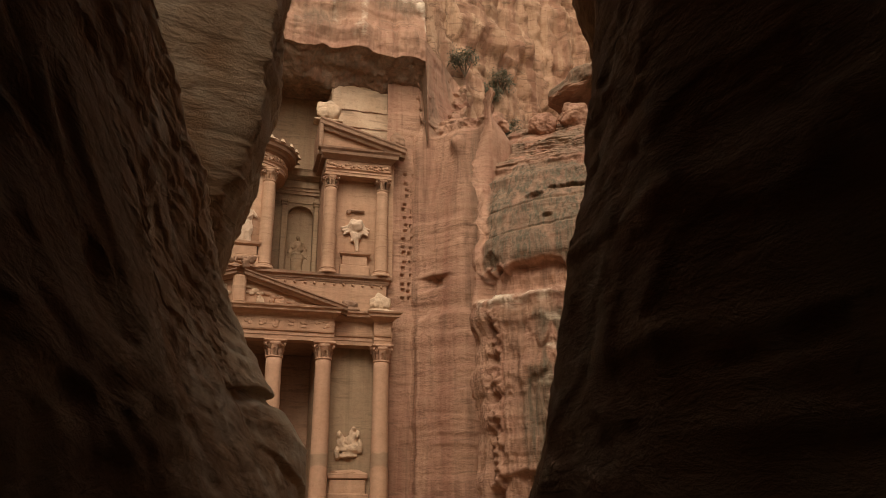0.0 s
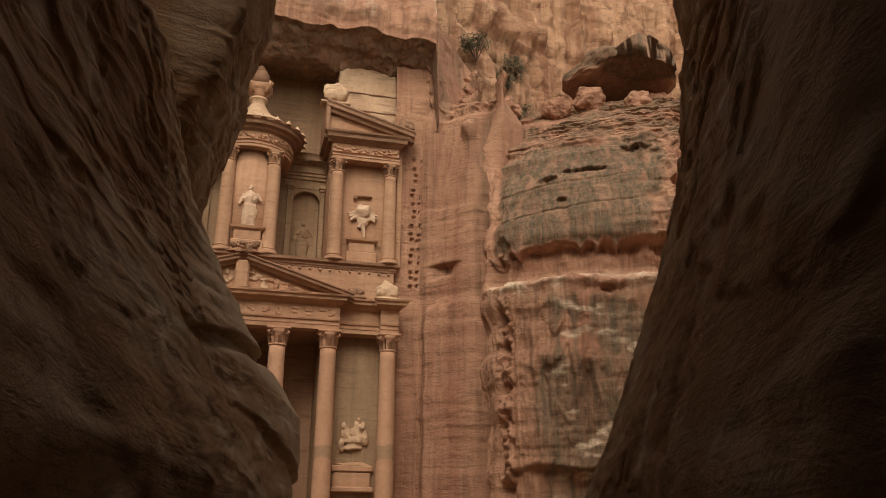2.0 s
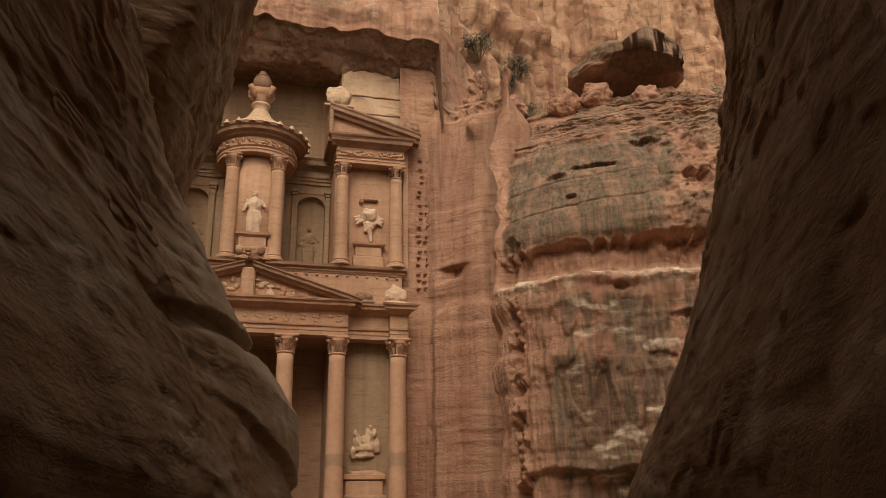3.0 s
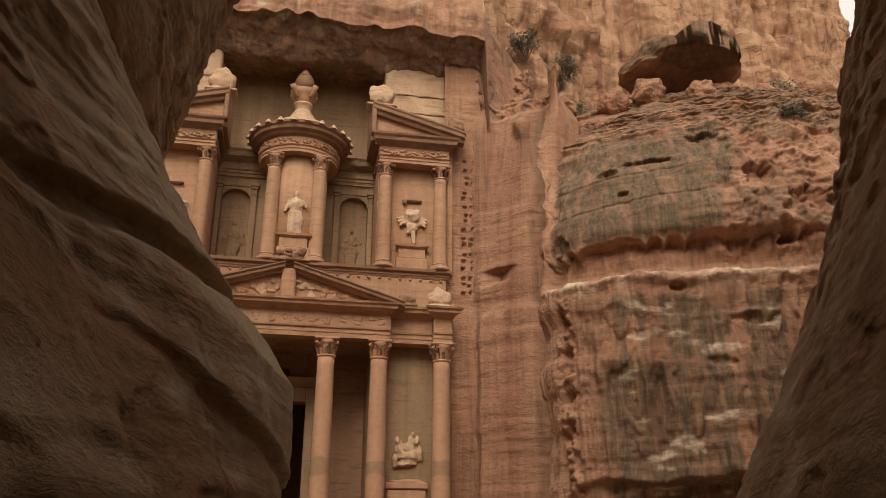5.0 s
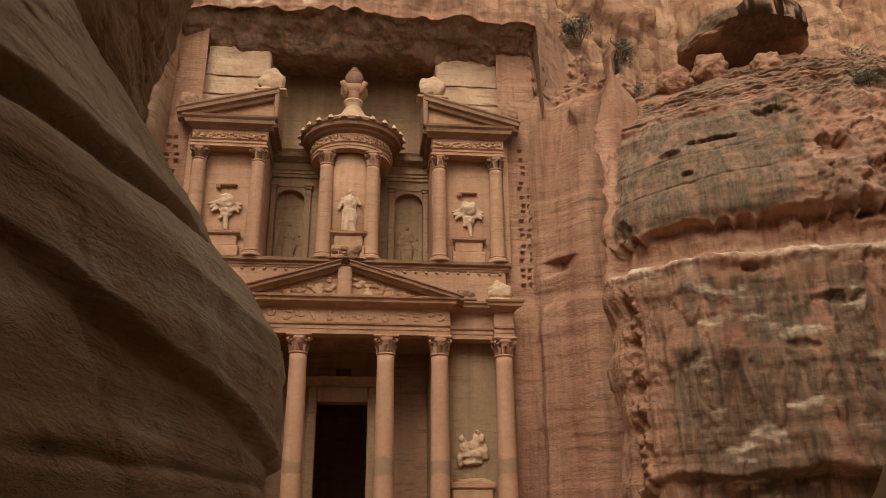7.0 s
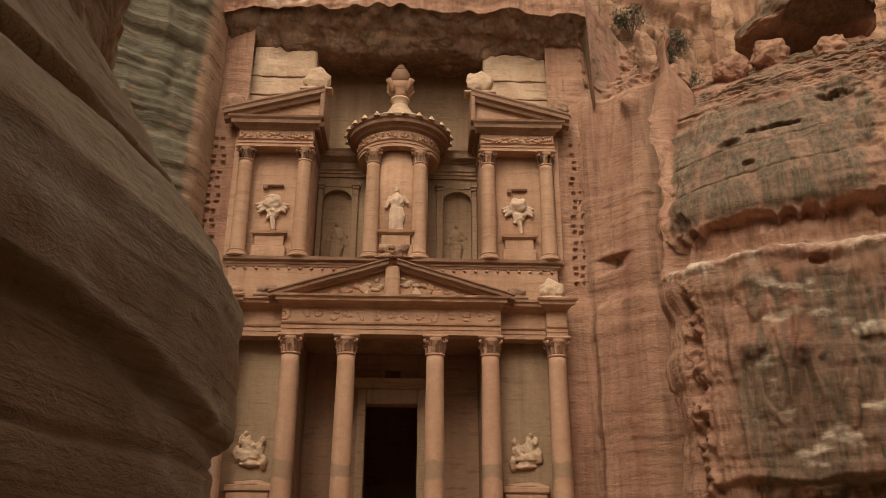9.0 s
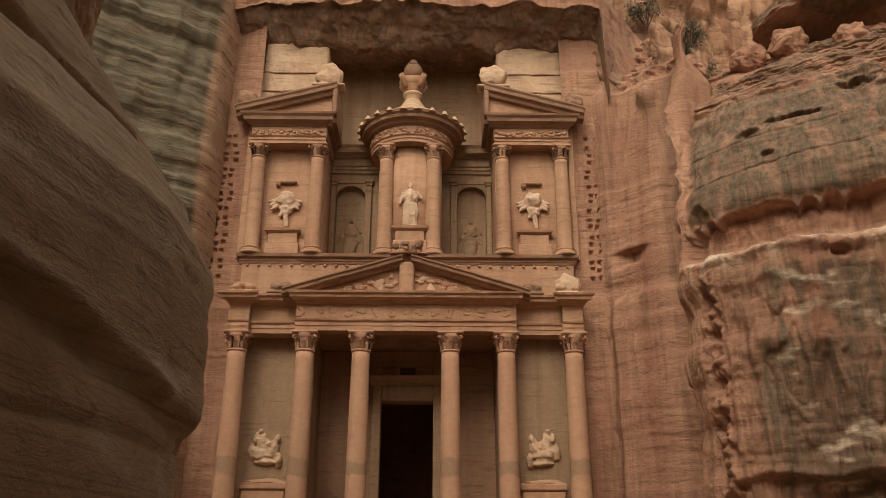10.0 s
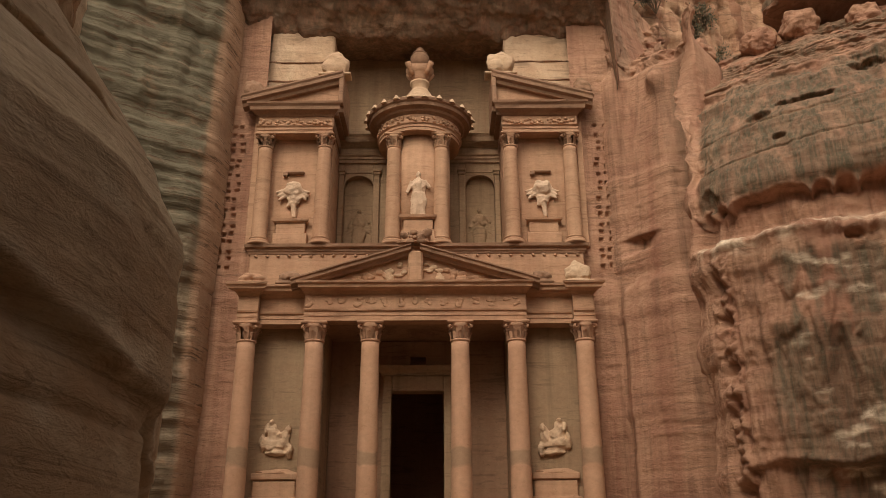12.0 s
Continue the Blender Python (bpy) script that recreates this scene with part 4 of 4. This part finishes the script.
eagle("acroterion", 11.1, -.9, 19.14, 1.7, 1.5, ROSE_PALE, 6, "pale eroded stone eagle on the corner of the lower cornice")
eagle("acroterion", -8.6, -.9, 19.14, 1.5, .9, ROSE_DARK, 9, "broken winged stone fragment beside the pediment")
eagle("acroterion", 8.6, -.9, 19.14, 1.3, .8, ROSE_DARK, 12, "broken winged stone fragment beside the pediment")


# ---- upper pavilions ----
UZ = (31.2, 31.75, 32.58, 33.45)


def pavilion(s):
    X = lambda a, b: sorted((s * a, s * b))
    x0, x1 = X(6.35, 11.85)
    root = thing("pavilion", "upper side pavilion with half a broken pediment, carved from rose sandstone", "pavilion", group="upper pavilions")
    part("wall", box(x0, x1, 0.75, 5.6, 22.42, 33.4, .03), ROSE, root)
    part("return_wall", box(*X(11.86, 12.3), 0.5, 3.0, 22.42, 33.4, .03), ROSE, root)
    entab = part("architrave", moulding([(0, 31.2), (0, 31.45), (.06, 31.47), (.06, 31.65), (.18, 31.75)], x0 - .05, x1 + .05, -0.35), ROSE, root)
    fr = part("frieze", moulding([(0, 31.75), (0, 32.58)], x0, x1, -0.3), ROSE, root)
    rnd = random.Random(20 + s)
    for k in range(9):
        b = bmesh.new()
        xx = x0 + (x1 - x0) * (k + .5) / 9
        for j in range(4):
            blob(b, (xx + rnd.uniform(-.25, .25), -.32, 32.15 + rnd.uniform(-.2, .2)), (.17, .1, .13), .5, 1, k * 5 + j)
        part("frieze_ornament", b, ROSE, fr, smooth=True)
    part("lintel", box(x0, x1, -0.28, 0.8, 31.22, 33.4, .02), ROSE, root)
    co = part("cornice", moulding([(.05, 32.58), (.2, 32.7), (.3, 32.75), (.62, 32.9), (.68, 33.15), (.85, 33.3), (.9, 33.45)], x0, x1, -0.3, ends=.9), ROSE_DARK, root)
    # inner flank of the entablature, running back to the wall
    b = bmesh.new()
    xi = s * 6.35
    for f, za, zb in ((.0, 31.2, 31.75), (.1, 31.75, 32.58), (.45, 32.7, 33.0), (.8, 33.0, 33.45)):
        box(*sorted((xi - s * f, xi + s * .3)), -.25, 5.6, za, zb, .03, b)
    part("flank_moulding", b, ROSE_DARK, root)
    # half pediment: high at the inner end
    b = bmesh.new()
    v = [b.verts.new((s * px, py, pz)) for py in (-.3, 3.2) for px, pz in ((5.75, 33.44), (12.5, 33.44), (12.7, 34.0), (5.75, 35.75))]
    for f in ((0, 1, 2, 3), (7, 6, 5, 4), (0, 4, 5, 1), (1, 5, 6, 2), (2, 6, 7, 3), (3, 7, 4, 0)):
        b.faces.new([v[i] for i in f])
    part("tympanum", b, ROSE, root)
    part("raking_cornice", raking(s * 13.05, 34.1, s * 5.6, 36.15, -1.15, .9, .85), ROSE_DARK, root)
    b = bmesh.new()
    for k in range(22):
        t = (k + .5) / 22
        box(s * (12.2 - 5.9 * t) - .07, s * (12.2 - 5.9 * t) + .07, -.62, -.25, 33.25 + .25 + 1.72 * t, 33.45 + .25 + 1.72 * t, 0, b)
    de = part("dentil_course", b, ROSE, root)
    de["kind"] = "stuff"
    part("inner_edge", box(*sorted((s * 5.55, s * 5.9)), -.95, 3.2, 33.45, 36.1, .06), ROSE_DARK, root)
    eagle("acroterion", s * 6.3, -.3, 36.0, 2.0, 2.1, ROSE_PALE, 30 + s, "large eroded stone eagle on the peak of the half pediment")
    eagle("acroterion", s * 12.4, -.2, 34.1, 1.4, 1.6, ROSE_DARK, 40 + s, "eroded stone stump at the low end of the half pediment")
    # tall stub of rock above
    b = box(*X(6.75, 12.1), 1.6, 5.6, 33.4, 43.5, .15)
    bmesh.ops.subdivide_edges(b, edges=b.edges[:], cuts=15, use_grid_fill=True)
    for vv in b.verts:
        taper = 0.045 * (vv.co.z - 36)
        vv.co.x -= s * taper * (1 if abs(vv.co.x) > 9.4 else 0)
        vv.co.y += .12 * noise.noise(vv.co * .6) + .10 * noise.fractal(Vector((vv.co.x * .5, 0, vv.co.z * 1.6)), 1, 2, 4)
    st = part("rock_stub", b, ROSE_PALE)
    tagged(st, "square pale rock stub rising to the recess ceiling above the pavilion", "rock pillar", "rock stubs")
    for zz, seed in ((38.6, 1), (36.9, 2)):
        b = bmesh.new()
        for k in range(14):
            xx = 6.9 + 5.0 * k / 13
            box(s * xx - .22, s * xx + .22, 1.5, 1.66, zz + .12 * noise.noise(Vector((xx, seed, s))) - .05, zz + .12 * noise.noise(Vector((xx, seed, s))) + .03, 0, b)
        part("crack_ledge", b, ROSE_DARK, st)


pavilion(1)
pavilion(-1)


# ---- round temple ----
def tholos():
    cx, cy = 0.05, 2.3
    root = thing("tholos", "round sandstone temple with a scalloped conical roof on the upper storey", "round temple", (cx, cy, 22.4))
    Z = 22.4
    part("drum", lathe([(2.35, 0), (2.35, 8.9)], 40), ROSE, root, smooth=True)
    part("plinth", lathe([(3.1, 0.0), (3.1, .05), (2.9, .12)], 40), ROSE, root)
    part("architrave", lathe([(2.4, 8.8), (3.1, 8.8), (3.1, 9.05), (3.16, 9.07), (3.16, 9.25), (3.28, 9.35), (2.4, 9.36)], 64), ROSE, root)
    fr = part("frieze", lathe([(2.4, 9.35), (3.12, 9.35), (3.12, 10.1), (2.4, 10.12)], 64), ROSE, root)
    rnd = random.Random(2)
    for k in range(22):
        a = math.pi * (1.0 + k / 21)
        b = bmesh.new()
        for j in range(3):
            aa = a + rnd.uniform(-.05, .05)
            blob(b, (3.14 * math.cos(aa), 3.14 * math.sin(aa), 9.72 + rnd.uniform(-.2, .2)), (.15, .12, .13), .5, 1, k * 3 + j)
        part("frieze_ornament", b, ROSE, fr, smooth=True)
    co = part("cornice", lathe([(3.1, 10.1), (3.25, 10.2), (3.4, 10.25), (3.5, 10.4), (3.85, 10.5), (3.9, 10.75), (4.05, 10.85), (4.1, 11.05), (3.9, 11.1)], 64), ROSE_DARK, root, smooth=False)
    for k in range(14):
        a = math.pi * (0.95 + 1.10 * k / 13)
        b = bmesh.new()
        limb(b, (4.05 * math.cos(a), 4.05 * math.sin(a), 10.95), (4.1 * math.cos(a), 4.1 * math.sin(a), 11.27), .30, .08, 7)
        part("antefix", b, ROSE_PALE, co)
    part("roof", lathe([(3.95, 11.05), (3.3, 11.6), (2.5, 12.15), (1.8, 12.6), (1.3, 13.0), (1.0, 13.4), (.8, 13.75), (.68, 13.95)], 48), ROSE_PALE, root, "pale conical roof", smooth=True)
    urn = thing("urn", "large worn stone urn on top of the round temple", "urn", (cx, cy, Z + 13.45))
    part("neck", lathe([(.72, 0), (.66, .2), (.62, .6), (.66, .95), (.78, 1.05), (.78, 1.2)], 28), ROSE_PALE, urn, smooth=True)
    cap = part("capital", lathe([(.62, 1.15), (.66, 1.6), (.85, 2.0), (1.12, 2.35)], 28), ROSE, urn, smooth=True)
    part("abacus", box(-.95, .95, -.95, .95, 2.3, 2.5, .06), ROSE, cap)
    for k in range(4):
        b = bmesh.new()
        a = math.pi / 4 + k * math.pi / 2
        limb(b, (.75 * math.cos(a), .75 * math.sin(a), 1.7), (1.35 * math.cos(a), 1.35 * math.sin(a), 2.6), .18, .24, 8)
        part("volute", b, ROSE, cap, smooth=True)
    part("body", lathe([(.3, 2.48), (.45, 2.55), (.7, 2.85), (.8, 3.2), (.74, 3.6), (.55, 3.85)], 28), ROSE_DARK, urn, smooth=True)
    part("lid", lathe([(.58, 3.82), (.6, 3.95), (.45, 4.1), (.25, 4.25), (.3, 4.4), (.02, 4.6)], 28), ROSE_DARK, urn, smooth=True)


tholos()


# ---- court niches behind the round temple ----
def court(s):
    X = lambda a, b: sorted((s * a, s * b))
    root = thing("court_niche", "dim wall niche between two pilasters under a small entablature", "niche", group="court niches")
    wl = bmesh.new()
    box(*X(2.2, 3.62), 4.35, 5.6, 22.42, 31.2, .02, wl)
    box(*X(5.9, 6.36), 4.35, 5.6, 22.42, 31.2, .02, wl)
    box(*X(3.63, 5.89), 4.35, 5.6, 30.2, 31.2, .02, wl)
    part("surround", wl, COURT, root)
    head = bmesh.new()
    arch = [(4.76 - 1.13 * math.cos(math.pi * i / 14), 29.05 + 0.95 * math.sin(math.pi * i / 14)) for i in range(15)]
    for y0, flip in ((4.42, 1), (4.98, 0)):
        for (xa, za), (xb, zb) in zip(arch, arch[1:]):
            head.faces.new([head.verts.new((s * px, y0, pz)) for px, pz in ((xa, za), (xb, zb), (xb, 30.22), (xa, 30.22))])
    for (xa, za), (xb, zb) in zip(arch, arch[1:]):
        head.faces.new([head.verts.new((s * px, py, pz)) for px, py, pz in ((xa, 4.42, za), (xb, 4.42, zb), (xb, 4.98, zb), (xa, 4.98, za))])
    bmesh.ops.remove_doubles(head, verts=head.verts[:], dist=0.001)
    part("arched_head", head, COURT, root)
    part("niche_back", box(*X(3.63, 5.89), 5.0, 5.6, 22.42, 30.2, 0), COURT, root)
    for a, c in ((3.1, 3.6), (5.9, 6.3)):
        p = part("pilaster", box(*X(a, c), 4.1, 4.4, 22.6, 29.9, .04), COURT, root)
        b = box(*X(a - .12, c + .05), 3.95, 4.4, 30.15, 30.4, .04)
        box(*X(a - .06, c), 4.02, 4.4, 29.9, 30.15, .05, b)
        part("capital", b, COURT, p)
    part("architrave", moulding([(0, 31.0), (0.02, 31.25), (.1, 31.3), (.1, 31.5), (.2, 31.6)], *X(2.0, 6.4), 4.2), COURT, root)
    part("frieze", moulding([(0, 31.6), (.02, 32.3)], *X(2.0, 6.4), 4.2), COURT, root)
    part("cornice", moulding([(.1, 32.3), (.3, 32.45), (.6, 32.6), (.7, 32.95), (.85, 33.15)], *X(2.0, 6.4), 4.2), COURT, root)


court(1)
court(-1)


# ---- statues and reliefs ----
def pedestal(x, y, z0, w, mat, label):
    root = thing("pedestal", label, "pedestal", (x, y, z0), "pedestals")
    part("plinth", box(-w * .52, w * .52, -.55, .5, 0, 1.05, .05), mat, root)
    part("die", box(-w * .45, w * .45, -.45, .5, 1.05, 1.85, .05), mat, root)
    part("cap", moulding([(0, 0), (.12, .1), (.2, .12), (.25, .3)], -w * .5, w * .5, -.45, ends=.9), mat, root).location.z = 1.85
    return root


def figure(name, x, y, z, h, seed, mat, label, winged=False, shield=False):
    """A weathered standing carving, much worn: plain rounded forms in one mesh."""
    b = bmesh.new()
    limb(b, (-.16 * h / 3, 0, 0), (-.10 * h / 3, -.05, h * .5), .10 * h, .11 * h, 10)
    limb(b, (.20 * h / 3, .05, 0), (.10 * h / 3, 0, h * .5), .09 * h, .11 * h, 10)
    blob(b, (0, 0, h * .33), (h * .17, h * .10, h * .32), .25, 3, seed, 2.2)
    blob(b, (0, -.03, h * .66), (h * .15, h * .10, h * .2), .25, 3, seed + 1, 2.0)
    blob(b, (0, -.02, h * .93), (h * .055, h * .06, h * .075), .2, 2, seed + 2)
    limb(b, (-h * .13, 0, h * .78), (-h * .24, -.1, h * .5), .05 * h, .035 * h)
    limb(b, (h * .13, 0, h * .78), (h * .24, -.05, h * .62), .05 * h, .035 * h)
    if winged:
        for s in (-1, 1):
            for k in range(3):
                limb(b, (s * h * .12, .05, h * (.62 - .07 * k)), (s * h * (.36 - .02 * k), .1, h * (.52 - .09 * k)), .06 * h, .025 * h)
    for v in b.verts:
        v.co = v.co + Vector((x, y, z)) + .09 * noise.noise_vector(v.co * 3.0)
    return tagged(melt(part(name, b, mat, smooth=True), .05), label, "statue", "relief figures")


pedestal(0.1, 0.25, 22.44, 2.3, ROSE, "carved stone pedestal between the columns of the round temple")
figure("statue", 0.1, -.05, 24.6, 3.5, 4, STATUE, "worn pale robed stone figure standing on a pedestal")
b = bmesh.new()
for j in range(22):
    blob(b, (random.uniform(-.9, 1.1), -.35 + random.uniform(-.1, .1), 22.6 + random.uniform(0, .65)), (.2, .2, .17), .5, 1, 100 + j)
tagged(melt(part("carved_crest", b, ROSE_DARK, smooth=True), .05), "worn carved leaf ornament at the foot of the pedestal", "carved ornament")
for s in (-1, 1):
    pedestal(s * 9.1, 0.85, 22.44, 2.35, ROSE, "plain stepped stone pedestal on the upper storey")
    f = bmesh.new()
    x = s * 9.1
    for k in range(3):
        for q in (-1, 1):
            limb(f, (x + q * .35, .6, 27.0 - .18 * k), (x + q * (1.25 - .1 * k), .5, 26.75 - .3 * k), .22, .09)
    blob(f, (x + .05, .45, 27.05), (.68, .35, .6), .3, 3, 3 + s, 1.6)
    blob(f, (x + .1, .55, 26.2), (.5, .28, .45), .4, 3, 6 + s, 2)
    limb(f, (x + .05, .6, 26.2), (x + .2, .55, 24.75), .26, .16)
    limb(f, (x - .1, .6, 26.1), (x - .35, .6, 25.6), .2, .12)
    for v in f.verts:
        v.co += .06 * noise.noise_vector(v.co * 2)
    tagged(melt(part("statue", f, STATUE, smooth=True), .06), "badly weathered dancing figure in relief above a pedestal", "statue", "relief figures")
    b = box(x - .75, x + .75, .42, .8, 28.3, 28.5, .08)
    box(x - .8, x - .45, .38, .8, 28.05, 28.45, .08, b)
    tagged(part("broken_ledge", b, ROSE_DARK), "broken stone ledge above the relief figure", "stone ledge")
    figure("statue", s * 4.7, 5.02, 24.0, 3.4, 11 + s, COURT, "faint weathered relief figure in a dim niche", True)
    b = box(s * 4.7 - .9, s * 4.7 + .9, 4.3, 5.0, 22.5, 23.7, .06)
    tagged(part("stone_block", b, COURT), "plain low stone base in a niche", "pedestal", "pedestals")
    # horse and rider, lower bays
    f = bmesh.new()
    x = s * 9.1
    for c, r, q in (((.25, 8.75), (.85, .5), 1), ((-.55, 9.15), (.30, .62), 2), ((-.72, 9.75), (.2, .3), 3), ((.35, 9.5), (.36, .62), 4), ((.42, 10.2), (.17, .2), 5),
                    ((-.85, 8.3), (.22, .5), 6), ((.95, 8.9), (.22, .55), 7), ((.0, 8.2), (.75, .22), 8), ((.72, 9.75), (.16, .4), 9), ((-.1, 9.3), (.2, .3), 10)):
        blob(f, (x + s * c[0], .92, c[1]), (r[0], .34, r[1]), .45, 3, q + 20 * s, 2.6)
    for v in f.verts:
        v.co += .09 * noise.noise_vector(v.co * 1.7)
    tagged(melt(part("statue", f, ROSE_PALE, smooth=True), .06), "much eroded horse and rider relief between the columns", "statue", "relief figures")
    b = box(x - 1.55, x + 1.55, .55, 1.1, 6.45, 6.9, .08)
    box(x - 1.4, x + 1.4, .65, 1.1, 5.2, 6.42, .08, b)
    box(x - 1.6, x + 1.6, .4, 1.1, 5.0, 5.4, .08, b)
    blob(b, (x, .8, 6.9), (1.35, .25, .25), .5, 2, 9)
    tagged(part("stone_block", b, ROSE), "broad worn stone base under the eroded relief", "pedestal", "pedestals")


# ---- doorway ----
def doorway():
    root = thing("door_frame", "tall carved stone door frame around a black opening", "door frame", kind="structure")
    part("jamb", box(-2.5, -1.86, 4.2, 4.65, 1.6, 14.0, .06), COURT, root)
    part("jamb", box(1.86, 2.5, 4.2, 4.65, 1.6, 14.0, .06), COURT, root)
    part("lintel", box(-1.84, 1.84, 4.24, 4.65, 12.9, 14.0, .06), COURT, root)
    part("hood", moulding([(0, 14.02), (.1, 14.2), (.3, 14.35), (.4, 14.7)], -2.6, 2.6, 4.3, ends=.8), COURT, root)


doorway()


# ---- rocks and shrubs on the buttress ----
def boulder():
    b = bmesh.new()
    bmesh.ops.create_icosphere(b, subdivisions=6, radius=1)
    for v in b.verts:
        n = v.co.copy()
        k = 1 + .16 * noise.fractal(n * 1.4, 1, 2, 5)
        x, y, z = n.x * 4.9 * k, n.y * 4.4 * k, n.z * 2.7 * k
        if z < 0:
            cave = max(0, 1 - ((n.x - .1) / .75) ** 2)
            z = z * .35 + 1.9 * cave * max(0, -n.y + .25)
        x += .9 * n.z
        v.co = Vector((30.9 + x, -4.2 + y, 39.6 + z))
    me = part("boulder", b, CLIFF, smooth=True)
    at = me.data.attributes.new("varnish", "FLOAT", "POINT")
    at.data.foreach_set("value", [0.9 if v.co.z > 39.5 else 0.2 for v in me.data.vertices])
    tagged(me, "huge grey overhanging boulder hollowed out beneath, on the buttress", "boulder")
    for k, (x, y, z, r) in enumerate(((27.3, -5, 37.3, 1.1), (33.9, -5.5, 37.2, 1.2), (37, -6, 37.2, 1.2), (24.6, -4, 36.6, 1.0), (21.2, -1.0, 37.8, 1.0), (31, -6.8, 36.6, 1.0))):
        b = blob(bmesh.new(), (x, y, z - .4), (r * 1.25, r, r * 1.1), .32, 5, 60 + k, 1.6)
        tagged(part("rock", b, CLIFF, smooth=True), "rounded reddish sandstone rock lying on the shelf", "rock", "rocks on the shelf")


boulder()


def shrub(x, y, z, r, seed):
    rnd = random.Random(seed)
    root = thing("shrub", "small dusty green shrub rooted in the rock", "shrub", (x, y, z), "shrubs")
    tr = bmesh.new()
    tips = []
    for k in range(7):
        a = rnd.uniform(0, 6.28)
        p = Vector((math.cos(a) * r * .7, math.sin(a) * r * .7, r * rnd.uniform(.15, 1.1)))
        limb(tr, (0, 0, -1.2), p, .06 * r, .02 * r, 5)
        tips.append(p)
    part("trunk", tr, BARK, root)
    cr = bmesh.new()
    for k in range(1100):
        c = rnd.choice(tips) + Vector((rnd.gauss(0, .3), rnd.gauss(0, .3), rnd.gauss(0, .3))) * r
        d = Vector((rnd.gauss(0, 1), rnd.gauss(0, 1), rnd.gauss(0, 1))).normalized()
        e = d.orthogonal().normalized() * r * .07
        l = d * r * .2
        vs = [cr.verts.new(c + q) for q in (-e * .3, l * .5 - e, l, l * .5 + e)]
        cr.faces.new(vs)
    part("crown", cr, LEAF, root)


for k, q in enumerate(((27.3, 14.2, 51.0, 1.25), (21.2, 7.9, 49.0, 1.3), (25.6, 13.0, 49.0, 1.2), (33.2, -14.2, 30.2, 0.9), (38.5, -6, 37.0, 1.3), (23.5, 1.0, 37.6, 1.0))):
    shrub(*q, k + 5)
